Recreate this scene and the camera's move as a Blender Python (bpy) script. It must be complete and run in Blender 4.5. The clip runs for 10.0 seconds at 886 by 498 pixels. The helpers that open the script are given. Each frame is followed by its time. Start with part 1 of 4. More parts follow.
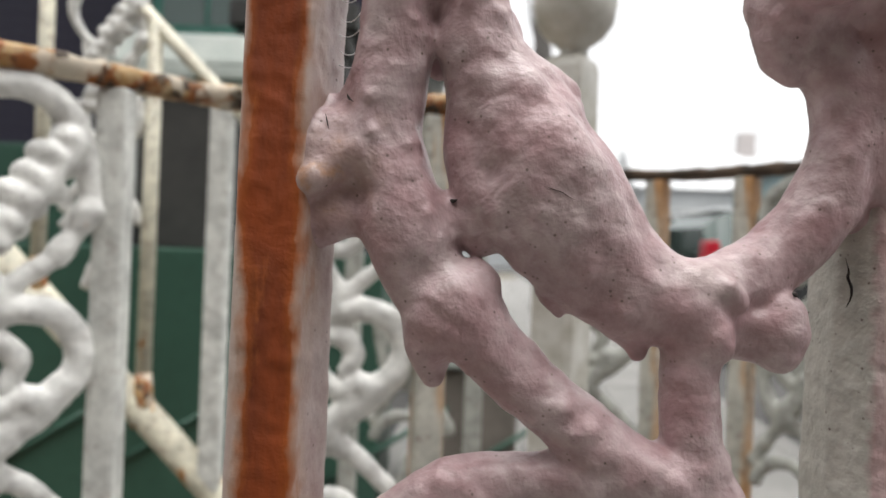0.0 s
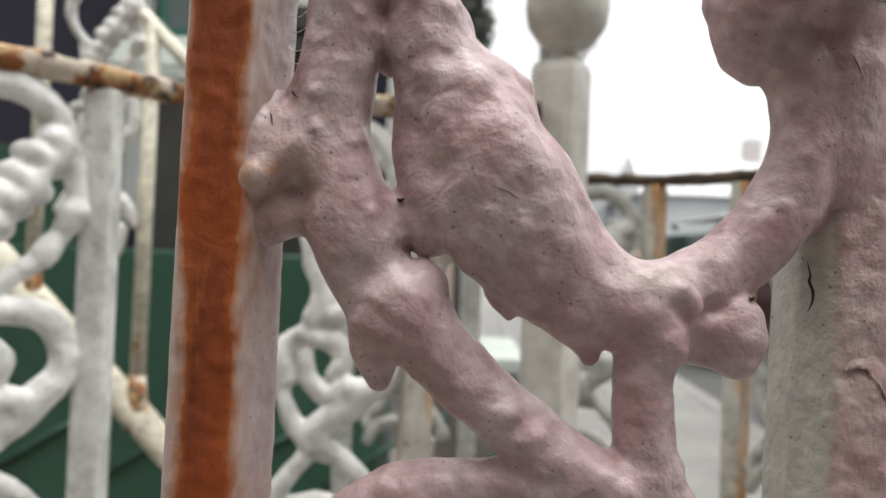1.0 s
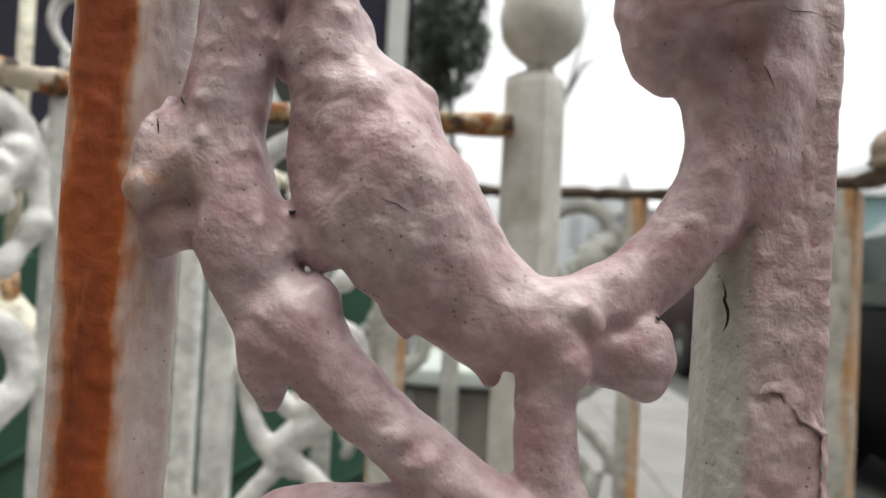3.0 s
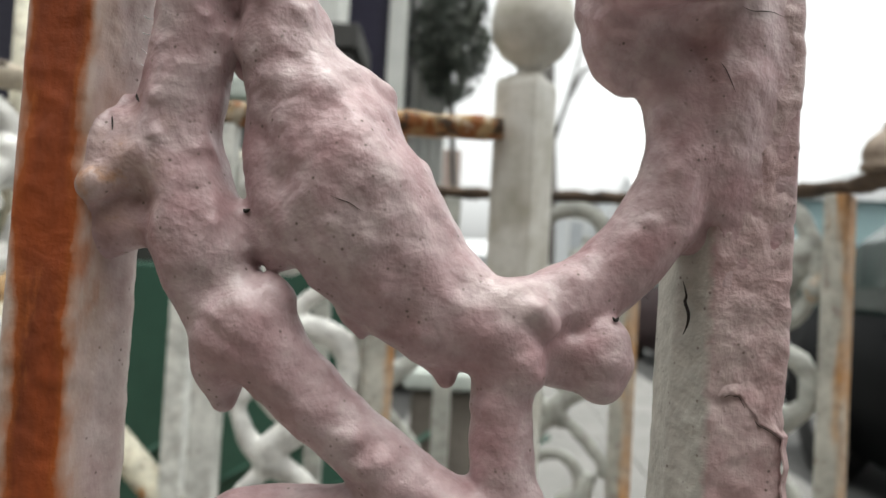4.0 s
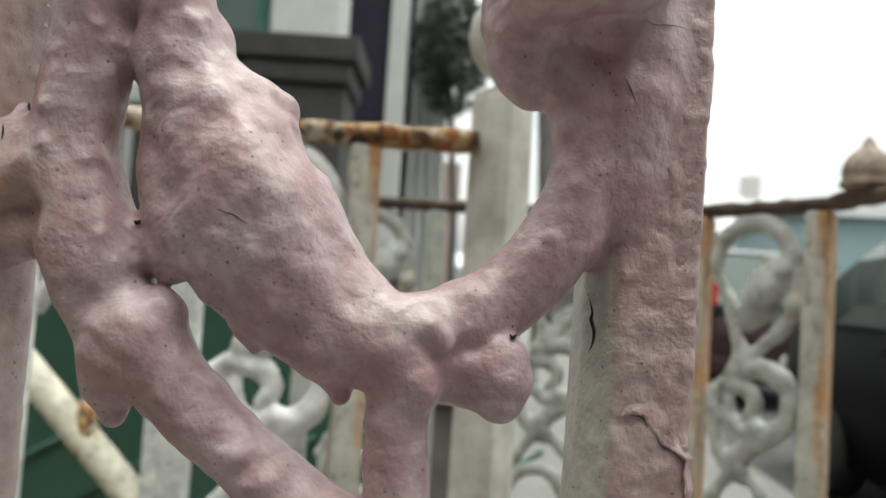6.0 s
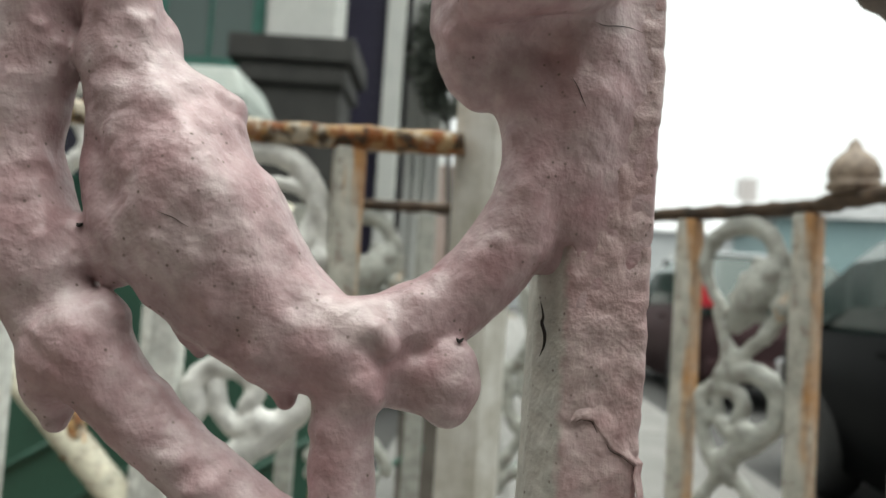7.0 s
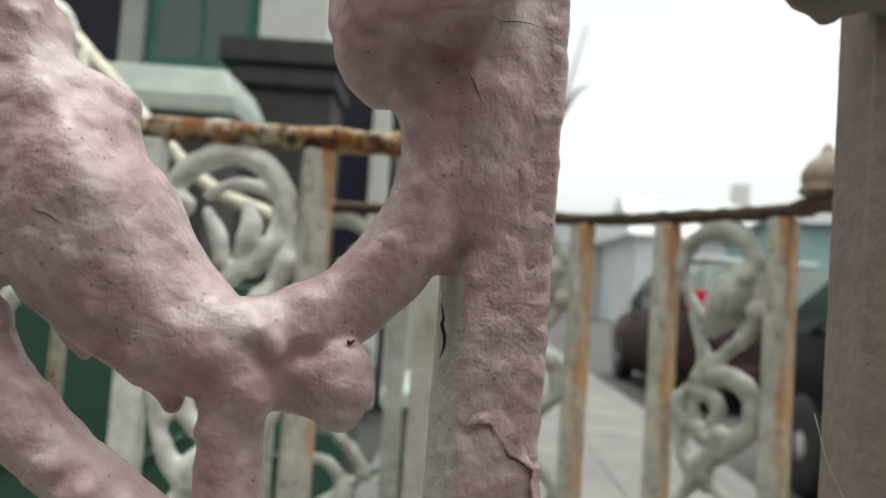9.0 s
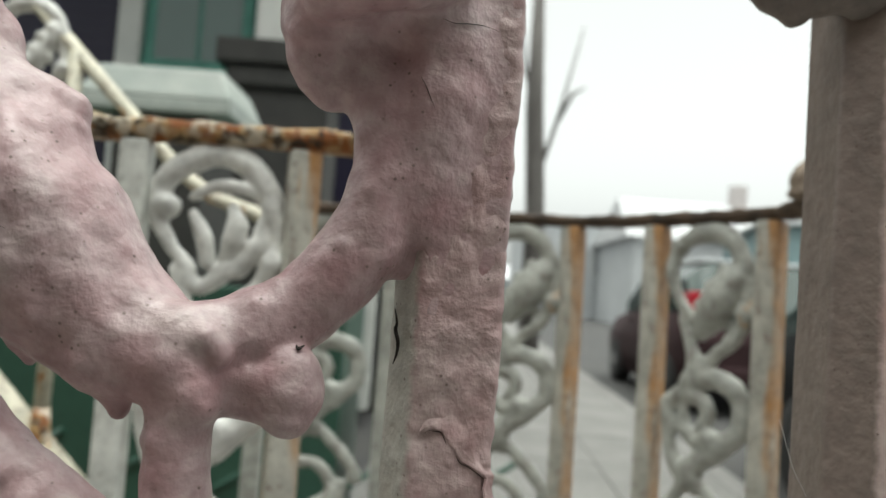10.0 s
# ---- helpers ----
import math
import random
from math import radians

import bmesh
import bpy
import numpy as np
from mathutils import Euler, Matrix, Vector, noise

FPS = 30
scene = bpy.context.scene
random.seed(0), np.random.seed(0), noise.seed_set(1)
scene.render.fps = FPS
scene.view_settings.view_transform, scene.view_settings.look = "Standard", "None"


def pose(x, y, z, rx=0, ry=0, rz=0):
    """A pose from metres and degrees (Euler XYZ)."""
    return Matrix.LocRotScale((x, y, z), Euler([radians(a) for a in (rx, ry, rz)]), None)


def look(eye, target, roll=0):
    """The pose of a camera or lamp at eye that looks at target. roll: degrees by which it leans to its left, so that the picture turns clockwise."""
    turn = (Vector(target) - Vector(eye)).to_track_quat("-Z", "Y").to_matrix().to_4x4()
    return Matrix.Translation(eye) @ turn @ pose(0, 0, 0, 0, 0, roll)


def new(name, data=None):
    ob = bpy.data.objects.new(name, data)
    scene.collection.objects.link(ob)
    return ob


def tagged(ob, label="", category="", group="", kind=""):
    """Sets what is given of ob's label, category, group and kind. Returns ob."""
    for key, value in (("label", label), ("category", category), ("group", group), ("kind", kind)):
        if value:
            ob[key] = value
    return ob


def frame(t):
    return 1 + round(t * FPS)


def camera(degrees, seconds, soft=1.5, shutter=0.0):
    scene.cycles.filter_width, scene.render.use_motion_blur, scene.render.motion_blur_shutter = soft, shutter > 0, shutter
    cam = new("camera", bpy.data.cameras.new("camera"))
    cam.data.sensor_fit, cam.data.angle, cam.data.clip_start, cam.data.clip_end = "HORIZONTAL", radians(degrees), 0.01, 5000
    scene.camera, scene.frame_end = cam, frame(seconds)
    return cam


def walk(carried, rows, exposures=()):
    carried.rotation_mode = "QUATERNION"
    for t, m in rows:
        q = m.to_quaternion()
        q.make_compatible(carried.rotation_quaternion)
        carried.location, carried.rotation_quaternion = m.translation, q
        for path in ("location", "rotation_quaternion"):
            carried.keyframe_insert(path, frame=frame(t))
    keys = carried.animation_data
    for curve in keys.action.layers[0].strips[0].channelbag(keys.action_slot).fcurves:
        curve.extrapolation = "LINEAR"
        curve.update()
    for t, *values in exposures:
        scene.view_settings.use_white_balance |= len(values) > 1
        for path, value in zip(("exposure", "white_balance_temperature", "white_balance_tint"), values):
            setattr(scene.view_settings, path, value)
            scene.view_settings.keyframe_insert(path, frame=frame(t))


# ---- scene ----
cam = camera(60.6, 10.0)
METRES, EYE, TILT, LEAN, TURN = 0.11, 1.0, 0.0, 0.0, 0.0
ROWS = [
    (0.0, 0.0, 0.0, 0.0, -0.01, 0.28, -2.04),
    (0.5, 0.0583, 0.0121, -0.0075, 0.29, 0.39, -2.22),
    (1.0, 0.1166, 0.0392, -0.0038, 0.36, 0.62, -2.39),
    (1.5, 0.1742, 0.0699, 0.0028, 0.27, 0.89, -2.5),
    (2.0, 0.2276, 0.0855, 0.0089, 0.19, 1.07, -2.56),
    (2.5, 0.272, 0.0966, 0.0117, 0.12, 1.35, -2.7),
    (4.0, 0.3992, 0.115, 0.0081, 0.18, 1.85, -3.16),
    (4.5, 0.4485, 0.1222, 0.0052, 0.17, 1.97, -3.25),
    (5.0, 0.4976, 0.1237, -0.0021, 0.23, 2.13, -3.43),
    (5.5, 0.5473, 0.1282, 0.0073, 0.28, 2.52, -3.65),
    (6.0, 0.5966, 0.1417, 0.0239, 0.23, 2.82, -3.7),
    (7.5, 0.7377, 0.157, 0.0319, -0.08, 3.04, -3.7),
    (8.0, 0.7847, 0.1595, 0.0274, -0.18, 3.11, -3.78),
    (8.5, 0.8315, 0.1734, 0.0311, -0.27, 3.22, -3.83),
    (9.0, 0.8774, 0.1885, 0.0377, -0.4, 3.34, -3.87),
    (9.5, 0.9206, 0.2008, 0.0441, -0.52, 3.42, -3.89),
    (10.0, 0.9619, 0.2028, 0.0497, -0.56, 3.47, -3.95),
]
walk(cam, [(t, pose(0, 0, EYE, TILT, LEAN, TURN) @ pose(METRES * x, METRES * y, METRES * z, 90 + pitch, roll, yaw)) for t, x, y, z, yaw, pitch, roll in ROWS],
    [(0.0, 0.41, 6500, 10), (2.5, 0.46, 6500, 9), (5.0, 0.41, 6500, 4), (7.5, 0.34, 6500, 2), (10.0, 0.23, 6500, 2)])
cam.data.dof.use_dof = True
cam.data.dof.focus_distance = 0.158
cam.data.dof.aperture_fstop = 17.0

# ---- light: white overcast sky ----
world = bpy.data.worlds.new("sky")
scene.world = world
world.use_nodes = True
wn, wl = world.node_tree.nodes, world.node_tree.links
sky = wn.new("ShaderNodeTexSky")
sky.sky_type = "NISHITA"
sky.sun_disc = False
sky.sun_elevation, sky.sun_rotation = radians(83), radians(122)
sky.dust_density, sky.air_density = 4.0, 1.0
grey = wn.new("ShaderNodeHueSaturation")
grey.inputs["Saturation"].default_value = 0.03
wl.new(sky.outputs[0], grey.inputs["Color"])
wl.new(grey.outputs[0], wn["Background"].inputs["Color"])
wn["Background"].inputs["Strength"].default_value = 0.225
sun = new("sun", bpy.data.lights.new("sun", "SUN"))
sun.data.energy, sun.data.angle, sun.data.color = 2.0, radians(80), (1.0, 0.965, 0.91)
sun.matrix_world = look((0.40, -0.25, 4.0), (0, 0, 0))


# ---- materials ----
class Nodes:
    """Small builder of node materials."""

    def __init__(self, name, rough=0.6, metal=0.0, spec=0.5):
        self.mat = bpy.data.materials.new(name)
        self.mat.use_nodes = True
        self.tree = self.mat.node_tree
        self.bsdf = self.tree.nodes["Principled BSDF"]
        self.bsdf.inputs["Roughness"].default_value = rough
        self.bsdf.inputs["Metallic"].default_value = metal
        self.bsdf.inputs["Specular IOR Level"].default_value = spec
        self.co = self.add("ShaderNodeTexCoord").outputs["Object"]

    def add(self, kind):
        return self.tree.nodes.new(kind)

    def link(self, a, b):
        self.tree.links.new(a, b)

    def noise(self, scale, detail=4.0, rough=0.55, stretch=None, warp=0.0):
        n = self.add("ShaderNodeTexNoise")
        n.inputs["Scale"].default_value = scale
        n.inputs["Detail"].default_value = detail
        n.inputs["Roughness"].default_value = rough
        n.inputs["Distortion"].default_value = warp
        co = self.co
        if stretch:
            m = self.add("ShaderNodeMapping")
            m.inputs["Scale"].default_value = stretch
            self.link(co, m.inputs["Vector"])
            co = m.outputs[0]
        self.link(co, n.inputs["Vector"])
        return n.outputs[0]

    def cells(self, scale):
        n = self.add("ShaderNodeTexVoronoi")
        n.inputs["Scale"].default_value = scale
        self.link(self.co, n.inputs["Vector"])
        return n.outputs["Distance"]

    def ramp(self, value, lo, hi, a=0.0, b=1.0):
        n = self.add("ShaderNodeMapRange")
        for key, v in (("From Min", lo), ("From Max", hi), ("To Min", a), ("To Max", b)):
            n.inputs[key].default_value = v
        self.link(value, n.inputs["Value"])
        return n.outputs[0]

    def math(self, op, a, b):
        n = self.add("ShaderNodeMath")
        n.operation = op
        for slot, v in zip(n.inputs, (a, b)):
            if isinstance(v, (int, float)):
                slot.default_value = v
            else:
                self.link(v, slot)
        return n.outputs[0]

    def mix(self, fac, a, b):
        n = self.add("ShaderNodeMix")
        n.data_type = "RGBA"
        for slot, v in ((n.inputs[0], fac), (n.inputs[6], a), (n.inputs[7], b)):
            if isinstance(v, tuple):
                slot.default_value = (*v, 1.0)
            elif isinstance(v, float):
                slot.default_value = v
            else:
                self.link(v, slot)
        return n.outputs[2]

    def axis(self, which):
        n = self.add("ShaderNodeSeparateXYZ")
        self.link(self.co, n.inputs[0])
        return n.outputs[which]

    def done(self, colour, bumps=(), rough=None):
        if isinstance(colour, tuple):
            self.bsdf.inputs["Base Color"].default_value = (*colour, 1.0)
        else:
            self.link(colour, self.bsdf.inputs["Base Color"])
        if rough is not None:
            self.link(rough, self.bsdf.inputs["Roughness"])
        last = None
        for height, dist, strength in bumps:
            b = self.add("ShaderNodeBump")
            b.inputs["Distance"].default_value = dist
            b.inputs["Strength"].default_value = strength
            self.link(height, b.inputs["Height"])
            if last:
                self.link(last, b.inputs["Normal"])
            last = b.outputs[0]
        if last:
            self.link(last, self.bsdf.inputs["Normal"])
        return self.mat


RUST, DARK_RUST, OCHRE = (0.30, 0.054, 0.003), (0.10, 0.018, 0.003), (0.42, 0.22, 0.07)
PINK, PALE, MAUVE = (0.415, 0.256, 0.268), (0.50, 0.398, 0.400), (0.25, 0.137, 0.147)


def pink_paint(name, pink, pale, mauve, grey=None, edge=None, rust=None, bleed=None, grain=0.35, relief=1.0):
    """Thick old brush-painted pink iron; grey: a greyer side past edge (object x, metres, sign); rust: half width of a bare strip."""
    n = Nodes(name, 0.42, 0.0, 0.5)
    n.bsdf.inputs["Coat Weight"].default_value = 0.30
    n.bsdf.inputs["Coat Roughness"].default_value = 0.22
    broad, mid, fine = n.noise(55, 4, 0.55), n.noise(190, 5, 0.6), n.noise(1100, 4, 0.6)
    c = n.mix(n.ramp(broad, 0.34, 0.62), pink, pale)
    c = n.mix(n.ramp(mid, 0.38, 0.72, 0.0, 0.60), c, mauve)
    c = n.mix(n.ramp(n.noise(26, 5, 0.6), 0.58, 0.74, 0.0, 0.30), c, (0.42, 0.36, 0.32))
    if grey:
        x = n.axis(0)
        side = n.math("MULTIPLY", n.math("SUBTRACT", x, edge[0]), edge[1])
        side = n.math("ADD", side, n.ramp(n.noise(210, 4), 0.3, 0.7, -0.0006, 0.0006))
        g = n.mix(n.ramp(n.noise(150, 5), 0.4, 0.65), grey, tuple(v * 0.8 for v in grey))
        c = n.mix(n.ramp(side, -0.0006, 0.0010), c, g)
    if bleed:
        d = n.add("ShaderNodeVectorMath")
        d.operation = "DISTANCE"
        n.link(n.co, d.inputs[0])
        d.inputs[1].default_value = bleed
        d = n.math("ADD", d.outputs["Value"], n.ramp(n.noise(160, 5, 0.6), 0.3, 0.7, -0.007, 0.007))
        c = n.mix(n.ramp(d, 0.001, 0.016, 0.42, 0.0), c, (0.43, 0.29, 0.20))
        c = n.mix(n.ramp(d, -0.002, 0.005, 0.6, 0.0), c, (0.46, 0.20, 0.06))
    pits = n.math("MULTIPLY", n.ramp(n.cells(420), 0.05, 0.20, 1.0, 0.0), n.ramp(n.noise(120, 3), 0.50, 0.57))
    specks = n.math("MULTIPLY", n.ramp(n.cells(190), 0.04, 0.085, 1.0, 0.0), n.ramp(n.noise(70, 2), 0.56, 0.61))
    pits = n.math("MAXIMUM", pits, specks)
    c = n.mix(pits, c, (0.145, 0.10, 0.09))
    rough = n.ramp(mid, 0.3, 0.7, 0.42, 0.56)
    if rust:
        x = n.axis(0)
        d = n.math("ABSOLUTE", n.math("SUBTRACT", x, rust[0]), 0.0)
        d = n.math("ADD", d, n.ramp(n.noise(75, 4, 0.6, (1, 1, 0.45)), 0.3, 0.7, -0.0024, 0.0024))
        strip = n.ramp(d, rust[1] - 0.0012, rust[1] + 0.0014, 1.0, 0.0)
        halo = n.ramp(d, rust[1], rust[1] + 0.0040, 0.65, 0.0)
        r = n.mix(n.ramp(n.noise(70, 5, 0.6, (1, 1, 0.3)), 0.36, 0.76), RUST, DARK_RUST)
        r = n.mix(n.ramp(n.noise(160, 5, 0.6, (1, 1, 0.4)), 0.58, 0.75, 0.0, 0.6), r, (0.46, 0.13, 0.02))
        r = n.mix(n.ramp(d, rust[1] - 0.0030, rust[1] - 0.0004, 0.0, 0.45), r, (0.45, 0.125, 0.012))
        c = n.mix(halo, c, (0.44, 0.30, 0.20))
        c = n.mix(strip, c, r)
        rough = n.mix(strip, rough, (0.72, 0.72, 0.72))
        n.link(n.ramp(strip, 0.0, 1.0, 0.30, 0.0), n.bsdf.inputs["Coat Weight"])
    ripple, swell = n.noise(300, 2.0, 0.5, None, 0.2), n.noise(150, 1.0, 0.5)
    return n.done(c, ((swell, 0.0020, 0.14 * relief), (ripple, 0.0009, 0.34 * relief), (n.noise(560, 2, 0.5), 0.0005, 0.34 * relief), (fine, 0.00030, grain), (pits, 0.0010, -0.9)), rough)


def white_paint(name, rusty, base=(0.64, 0.64, 0.61), run=(1, 1, 0.45), streak=False):
    """White-painted iron with rust bleeding through; rusty: 0 to 1."""
    n = Nodes(name, 0.45)
    stain = n.noise(30, 6, 0.62, run)
    c = n.mix(n.ramp(n.noise(48, 6, 0.65), 0.38, 0.66), base, tuple(v * 0.58 for v in base))
    level = 0.74 - 0.36 * rusty
    c = n.mix(n.ramp(stain, level, level + 0.06), c, OCHRE)
    c = n.mix(n.ramp(stain, level + 0.05, level + 0.12), c, RUST)
    c = n.mix(n.ramp(n.noise(90, 5, 0.6), 0.53, 0.64, 0.0, rusty), c, DARK_RUST)
    if streak:
        d = n.math("ADD", n.axis(0), n.ramp(n.noise(45, 6, 0.6, (1, 1, 0.2)), 0.3, 0.7, -0.010, 0.010))
        worn = n.ramp(n.noise(9, 4, 0.6), 0.38, 0.56, 0.35, 1.0)
        c = n.mix(n.math("MULTIPLY", worn, n.ramp(d, 0.003, 0.009, 0.0, 0.85)), c, n.mix(n.ramp(n.noise(90, 5), 0.4, 0.65), (0.48, 0.23, 0.065), (0.33, 0.14, 0.03)))
    return n.done(c, ((n.noise(260, 5), 0.0015, 0.5),))


def plain(name, a, b, scale, rough=0.6, bump=0.002, metal=0.0, stretch=None, spec=0.5):
    n = Nodes(name, rough, metal, spec)
    v = n.noise(scale, 5, 0.6, stretch)
    w = n.noise(scale * 9, 4, 0.6, stretch)
    c = n.mix(n.ramp(v, 0.35, 0.68), a, b)
    c = n.mix(n.ramp(w, 0.5, 0.75, 0.0, 0.35), c, tuple(x * 0.6 for x in a))
    return n.done(c, ((w, bump, 0.4),))


M_CAST = pink_paint("pink_cast_paint", PINK, PALE, MAUVE, bleed=(-0.0285, -0.009, 0.017), grain=0.32, relief=1.5)
M_POST = pink_paint("pink_post_paint", (0.43, 0.280, 0.280), (0.515, 0.41, 0.40), (0.275, 0.158, 0.160), (0.53, 0.515, 0.47), (-0.0091, -1.0), grain=0.60, relief=1.6)
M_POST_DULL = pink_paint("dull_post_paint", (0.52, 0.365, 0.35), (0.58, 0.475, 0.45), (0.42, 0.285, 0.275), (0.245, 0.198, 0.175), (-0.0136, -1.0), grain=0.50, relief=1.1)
M_RUSTPOST = pink_paint("rusty_post_paint", (0.47, 0.36, 0.345), (0.56, 0.48, 0.46), (0.38, 0.26, 0.25), None, None, (-0.0004, 0.0066), relief=0.6)
# one white paint in two tones: brighter as lit, greyer as shaded and worn
M_WHITE = white_paint("white_iron_paint", 0.10, (0.80, 0.80, 0.77))
M_WORN_SHADED = white_paint("worn_shaded_white", 0.22, (0.46, 0.47, 0.43))
M_BAR = white_paint("white_bar_paint", 0.22, (0.76, 0.77, 0.73), (1.6, 1.6, 0.12))
M_BAR_RUST = white_paint("rust_streaked_paint", 0.45, (0.54, 0.53, 0.47), (1.9, 1.9, 0.10), True)
def rail_paint():
    """Flaking cream paint over brown scale on the flat top rail."""
    n = Nodes("rusted_rail_paint", 0.6)
    patch, flakes = n.noise(55, 6, 0.65), n.noise(120, 6, 0.65)
    c = n.mix(n.ramp(flakes, 0.38, 0.64), (0.52, 0.38, 0.21), (0.40, 0.22, 0.07))
    c = n.mix(n.ramp(patch, 0.46, 0.54), c, (0.27, 0.085, 0.014))
    c = n.mix(n.ramp(n.noise(72, 6, 0.68), 0.50, 0.56, 0.0, 0.95), c, (0.035, 0.024, 0.014))
    c = n.mix(n.ramp(n.noise(34, 6, 0.7), 0.52, 0.57, 0.0, 0.9), c, (0.62, 0.55, 0.44))
    return n.done(c, ((flakes, 0.004, 0.6), (n.noise(300, 4), 0.001, 0.5)))


M_RAIL = rail_paint()
M_RAIL_DARK = plain("dark_rail_rust", (0.05, 0.036, 0.028), (0.13, 0.085, 0.055), 40.0, 0.7)
M_GREY_POST = plain("stained_grey_post", (0.62, 0.61, 0.57), (0.37, 0.35, 0.29), 30.0, 0.55)
M_CREAM = white_paint("cream_stair_rail", 0.40, (0.66, 0.63, 0.50))
M_GREEN = plain("dark_green_paint", (0.019, 0.060, 0.041), (0.029, 0.082, 0.057), 2.2, 0.45)
M_GREEN_TRIM = plain("green_window_trim", (0.05, 0.22, 0.17), (0.08, 0.28, 0.22), 6.0, 0.45)
M_PURPLE = plain("deep_purple_paint", (0.011, 0.008, 0.030), (0.016, 0.012, 0.041), 3.0, 0.5)
M_TRIM = plain("white_wood_trim", (0.62, 0.63, 0.60), (0.70, 0.70, 0.67), 5.0, 0.5)
M_CAP = plain("pale_stone_cap", (0.35, 0.39, 0.365), (0.44, 0.475, 0.44), 7.0, 0.6)
M_PEDESTAL = plain("dark_grey_pedestal", (0.031, 0.030, 0.028), (0.05, 0.048, 0.044), 6.0, 0.6)
M_ASPHALT = plain("asphalt", (0.05, 0.05, 0.05), (0.07, 0.068, 0.065), 1.2, 0.85, 0.01)
M_SLAB = plain("concrete_paving", (0.165, 0.162, 0.155), (0.225, 0.22, 0.21), 1.5, 0.8, 0.004)
M_SOIL = plain("garden_soil", (0.10, 0.085, 0.06), (0.16, 0.14, 0.10), 3.0, 0.9, 0.01)
M_DARK = plain("crevice_dark", (0.012, 0.009, 0.008), (0.02, 0.015, 0.012), 300.0, 0.9, 0.0003)
M_SILK = plain("spider_silk", (0.8, 0.8, 0.8), (0.85, 0.85, 0.85), 50.0, 0.4, 0.0)
M_BARK = plain("weathered_bark", (0.10, 0.09, 0.085), (0.16, 0.15, 0.14), 9.0, 0.9, 0.01, 0.0, (1, 1, 0.2))
M_LEAF = plain("dull_foliage", (0.05, 0.06, 0.05), (0.09, 0.10, 0.08), 4.0, 0.7, 0.004)
# far house colours are paled and evened out to stand in for haze
M_FARWALL = plain("far_wall_hazed", (0.50, 0.52, 0.53), (0.56, 0.58, 0.59), 0.4, 0.8)
M_FARROOF = plain("far_roof_hazed", (0.50, 0.51, 0.52), (0.56, 0.57, 0.58), 0.4, 0.8)
M_FARPANE = plain("far_window_hazed", (0.36, 0.38, 0.40), (0.42, 0.44, 0.46), 1.0, 0.4)
M_BRICK = plain("far_chimney_hazed", (0.52, 0.48, 0.47), (0.58, 0.54, 0.53), 1.0, 0.8)
M_AQUA = plain("pale_aqua_siding", (0.24, 0.36, 0.375), (0.29, 0.41, 0.42), 0.8, 0.6)
M_SALMON = plain("salmon_paint", (0.44, 0.34, 0.30), (0.50, 0.40, 0.36), 2.0, 0.6)
M_TYRE = plain("tyre_rubber", (0.02, 0.02, 0.02), (0.03, 0.03, 0.03), 20.0, 0.8)
M_STEEL = plain("bright_steel", (0.55, 0.55, 0.56), (0.62, 0.62, 0.63), 20.0, 0.25, 0.0, 1.0)


def car_paint(name, colour):
    n = Nodes(name, 0.5, 0.0, 0.03)
    n.bsdf.inputs["Coat Weight"].default_value = 0.0
    return n.done(n.mix(n.ramp(n.noise(3.0, 4), 0.3, 0.7), colour, tuple(v * 0.75 for v in colour)))


M_CAR_BLACK = car_paint("black_car_paint", (0.005, 0.0055, 0.006))
# pale roof colour stands in for the sky reflected in the car's paint
M_ROOF_SHEEN = plain("sky_sheen_car_roof", (0.62, 0.64, 0.66), (0.68, 0.70, 0.71), 3.0, 0.3, 0.0)
M_CAR_MAROON = car_paint("dark_maroon_car_paint", (0.050, 0.030, 0.032))


def glass(name, colour):
    n = Nodes(name, 0.08, 0.0, 0.6)
    return n.done(colour)


M_CARGLASS = glass("dark_car_glass", (0.016, 0.042, 0.036))
M_PANE = glass("window_pane", (0.09, 0.15, 0.135))
M_REDLAMP = glass("red_lamp_lens", (0.45, 0.015, 0.03))


# ---- mesh helpers ----
def thing(name, label, category, group="", kind="", at=(0, 0, 0)):
    ob = new(name)
    ob.empty_display_size = 0.05
    ob.location = at
    return tagged(ob, label, category, group, kind)


def part(name, mesh, material, parent, label="", kind="", at=(0, 0, 0), rz=0.0):
    """Links a mesh (or a bmesh) as one object under a thing or part."""
    if isinstance(mesh, bmesh.types.BMesh):
        bm, mesh = mesh, bpy.data.meshes.new(name)
        bm.normal_update()
        bm.to_mesh(mesh)
        bm.free()
    if material and not mesh.materials:
        mesh.materials.append(material)
    ob = new(name, mesh)
    ob.parent = parent
    ob.location = at
    ob.rotation_euler = (0, 0, rz)
    return tagged(ob, label, "", "", kind)


def box(bm, lo, hi, bevel=0.0, taper=None):
    """A bevelled box from lo to hi; taper scales its top in x and y."""
    made = bmesh.ops.create_cube(bm, size=1.0)["verts"]
    mid = [(a + b) / 2 for a, b in zip(lo, hi)]
    for v in made:
        s = taper if taper and v.co.z > 0 else 1.0
        v.co = Vector((mid[0] + v.co.x * (hi[0] - lo[0]) * s, mid[1] + v.co.y * (hi[1] - lo[1]) * s, mid[2] + v.co.z * (hi[2] - lo[2])))
    if bevel:
        edges = list({e for v in made for e in v.link_edges})
        bmesh.ops.bevel(bm, geom=edges, offset=bevel, segments=2, affect="EDGES", profile=0.6)
    return bm


def cube(lo, hi, bevel=0.0, taper=None):
    return box(bmesh.new(), lo, hi, bevel, taper)


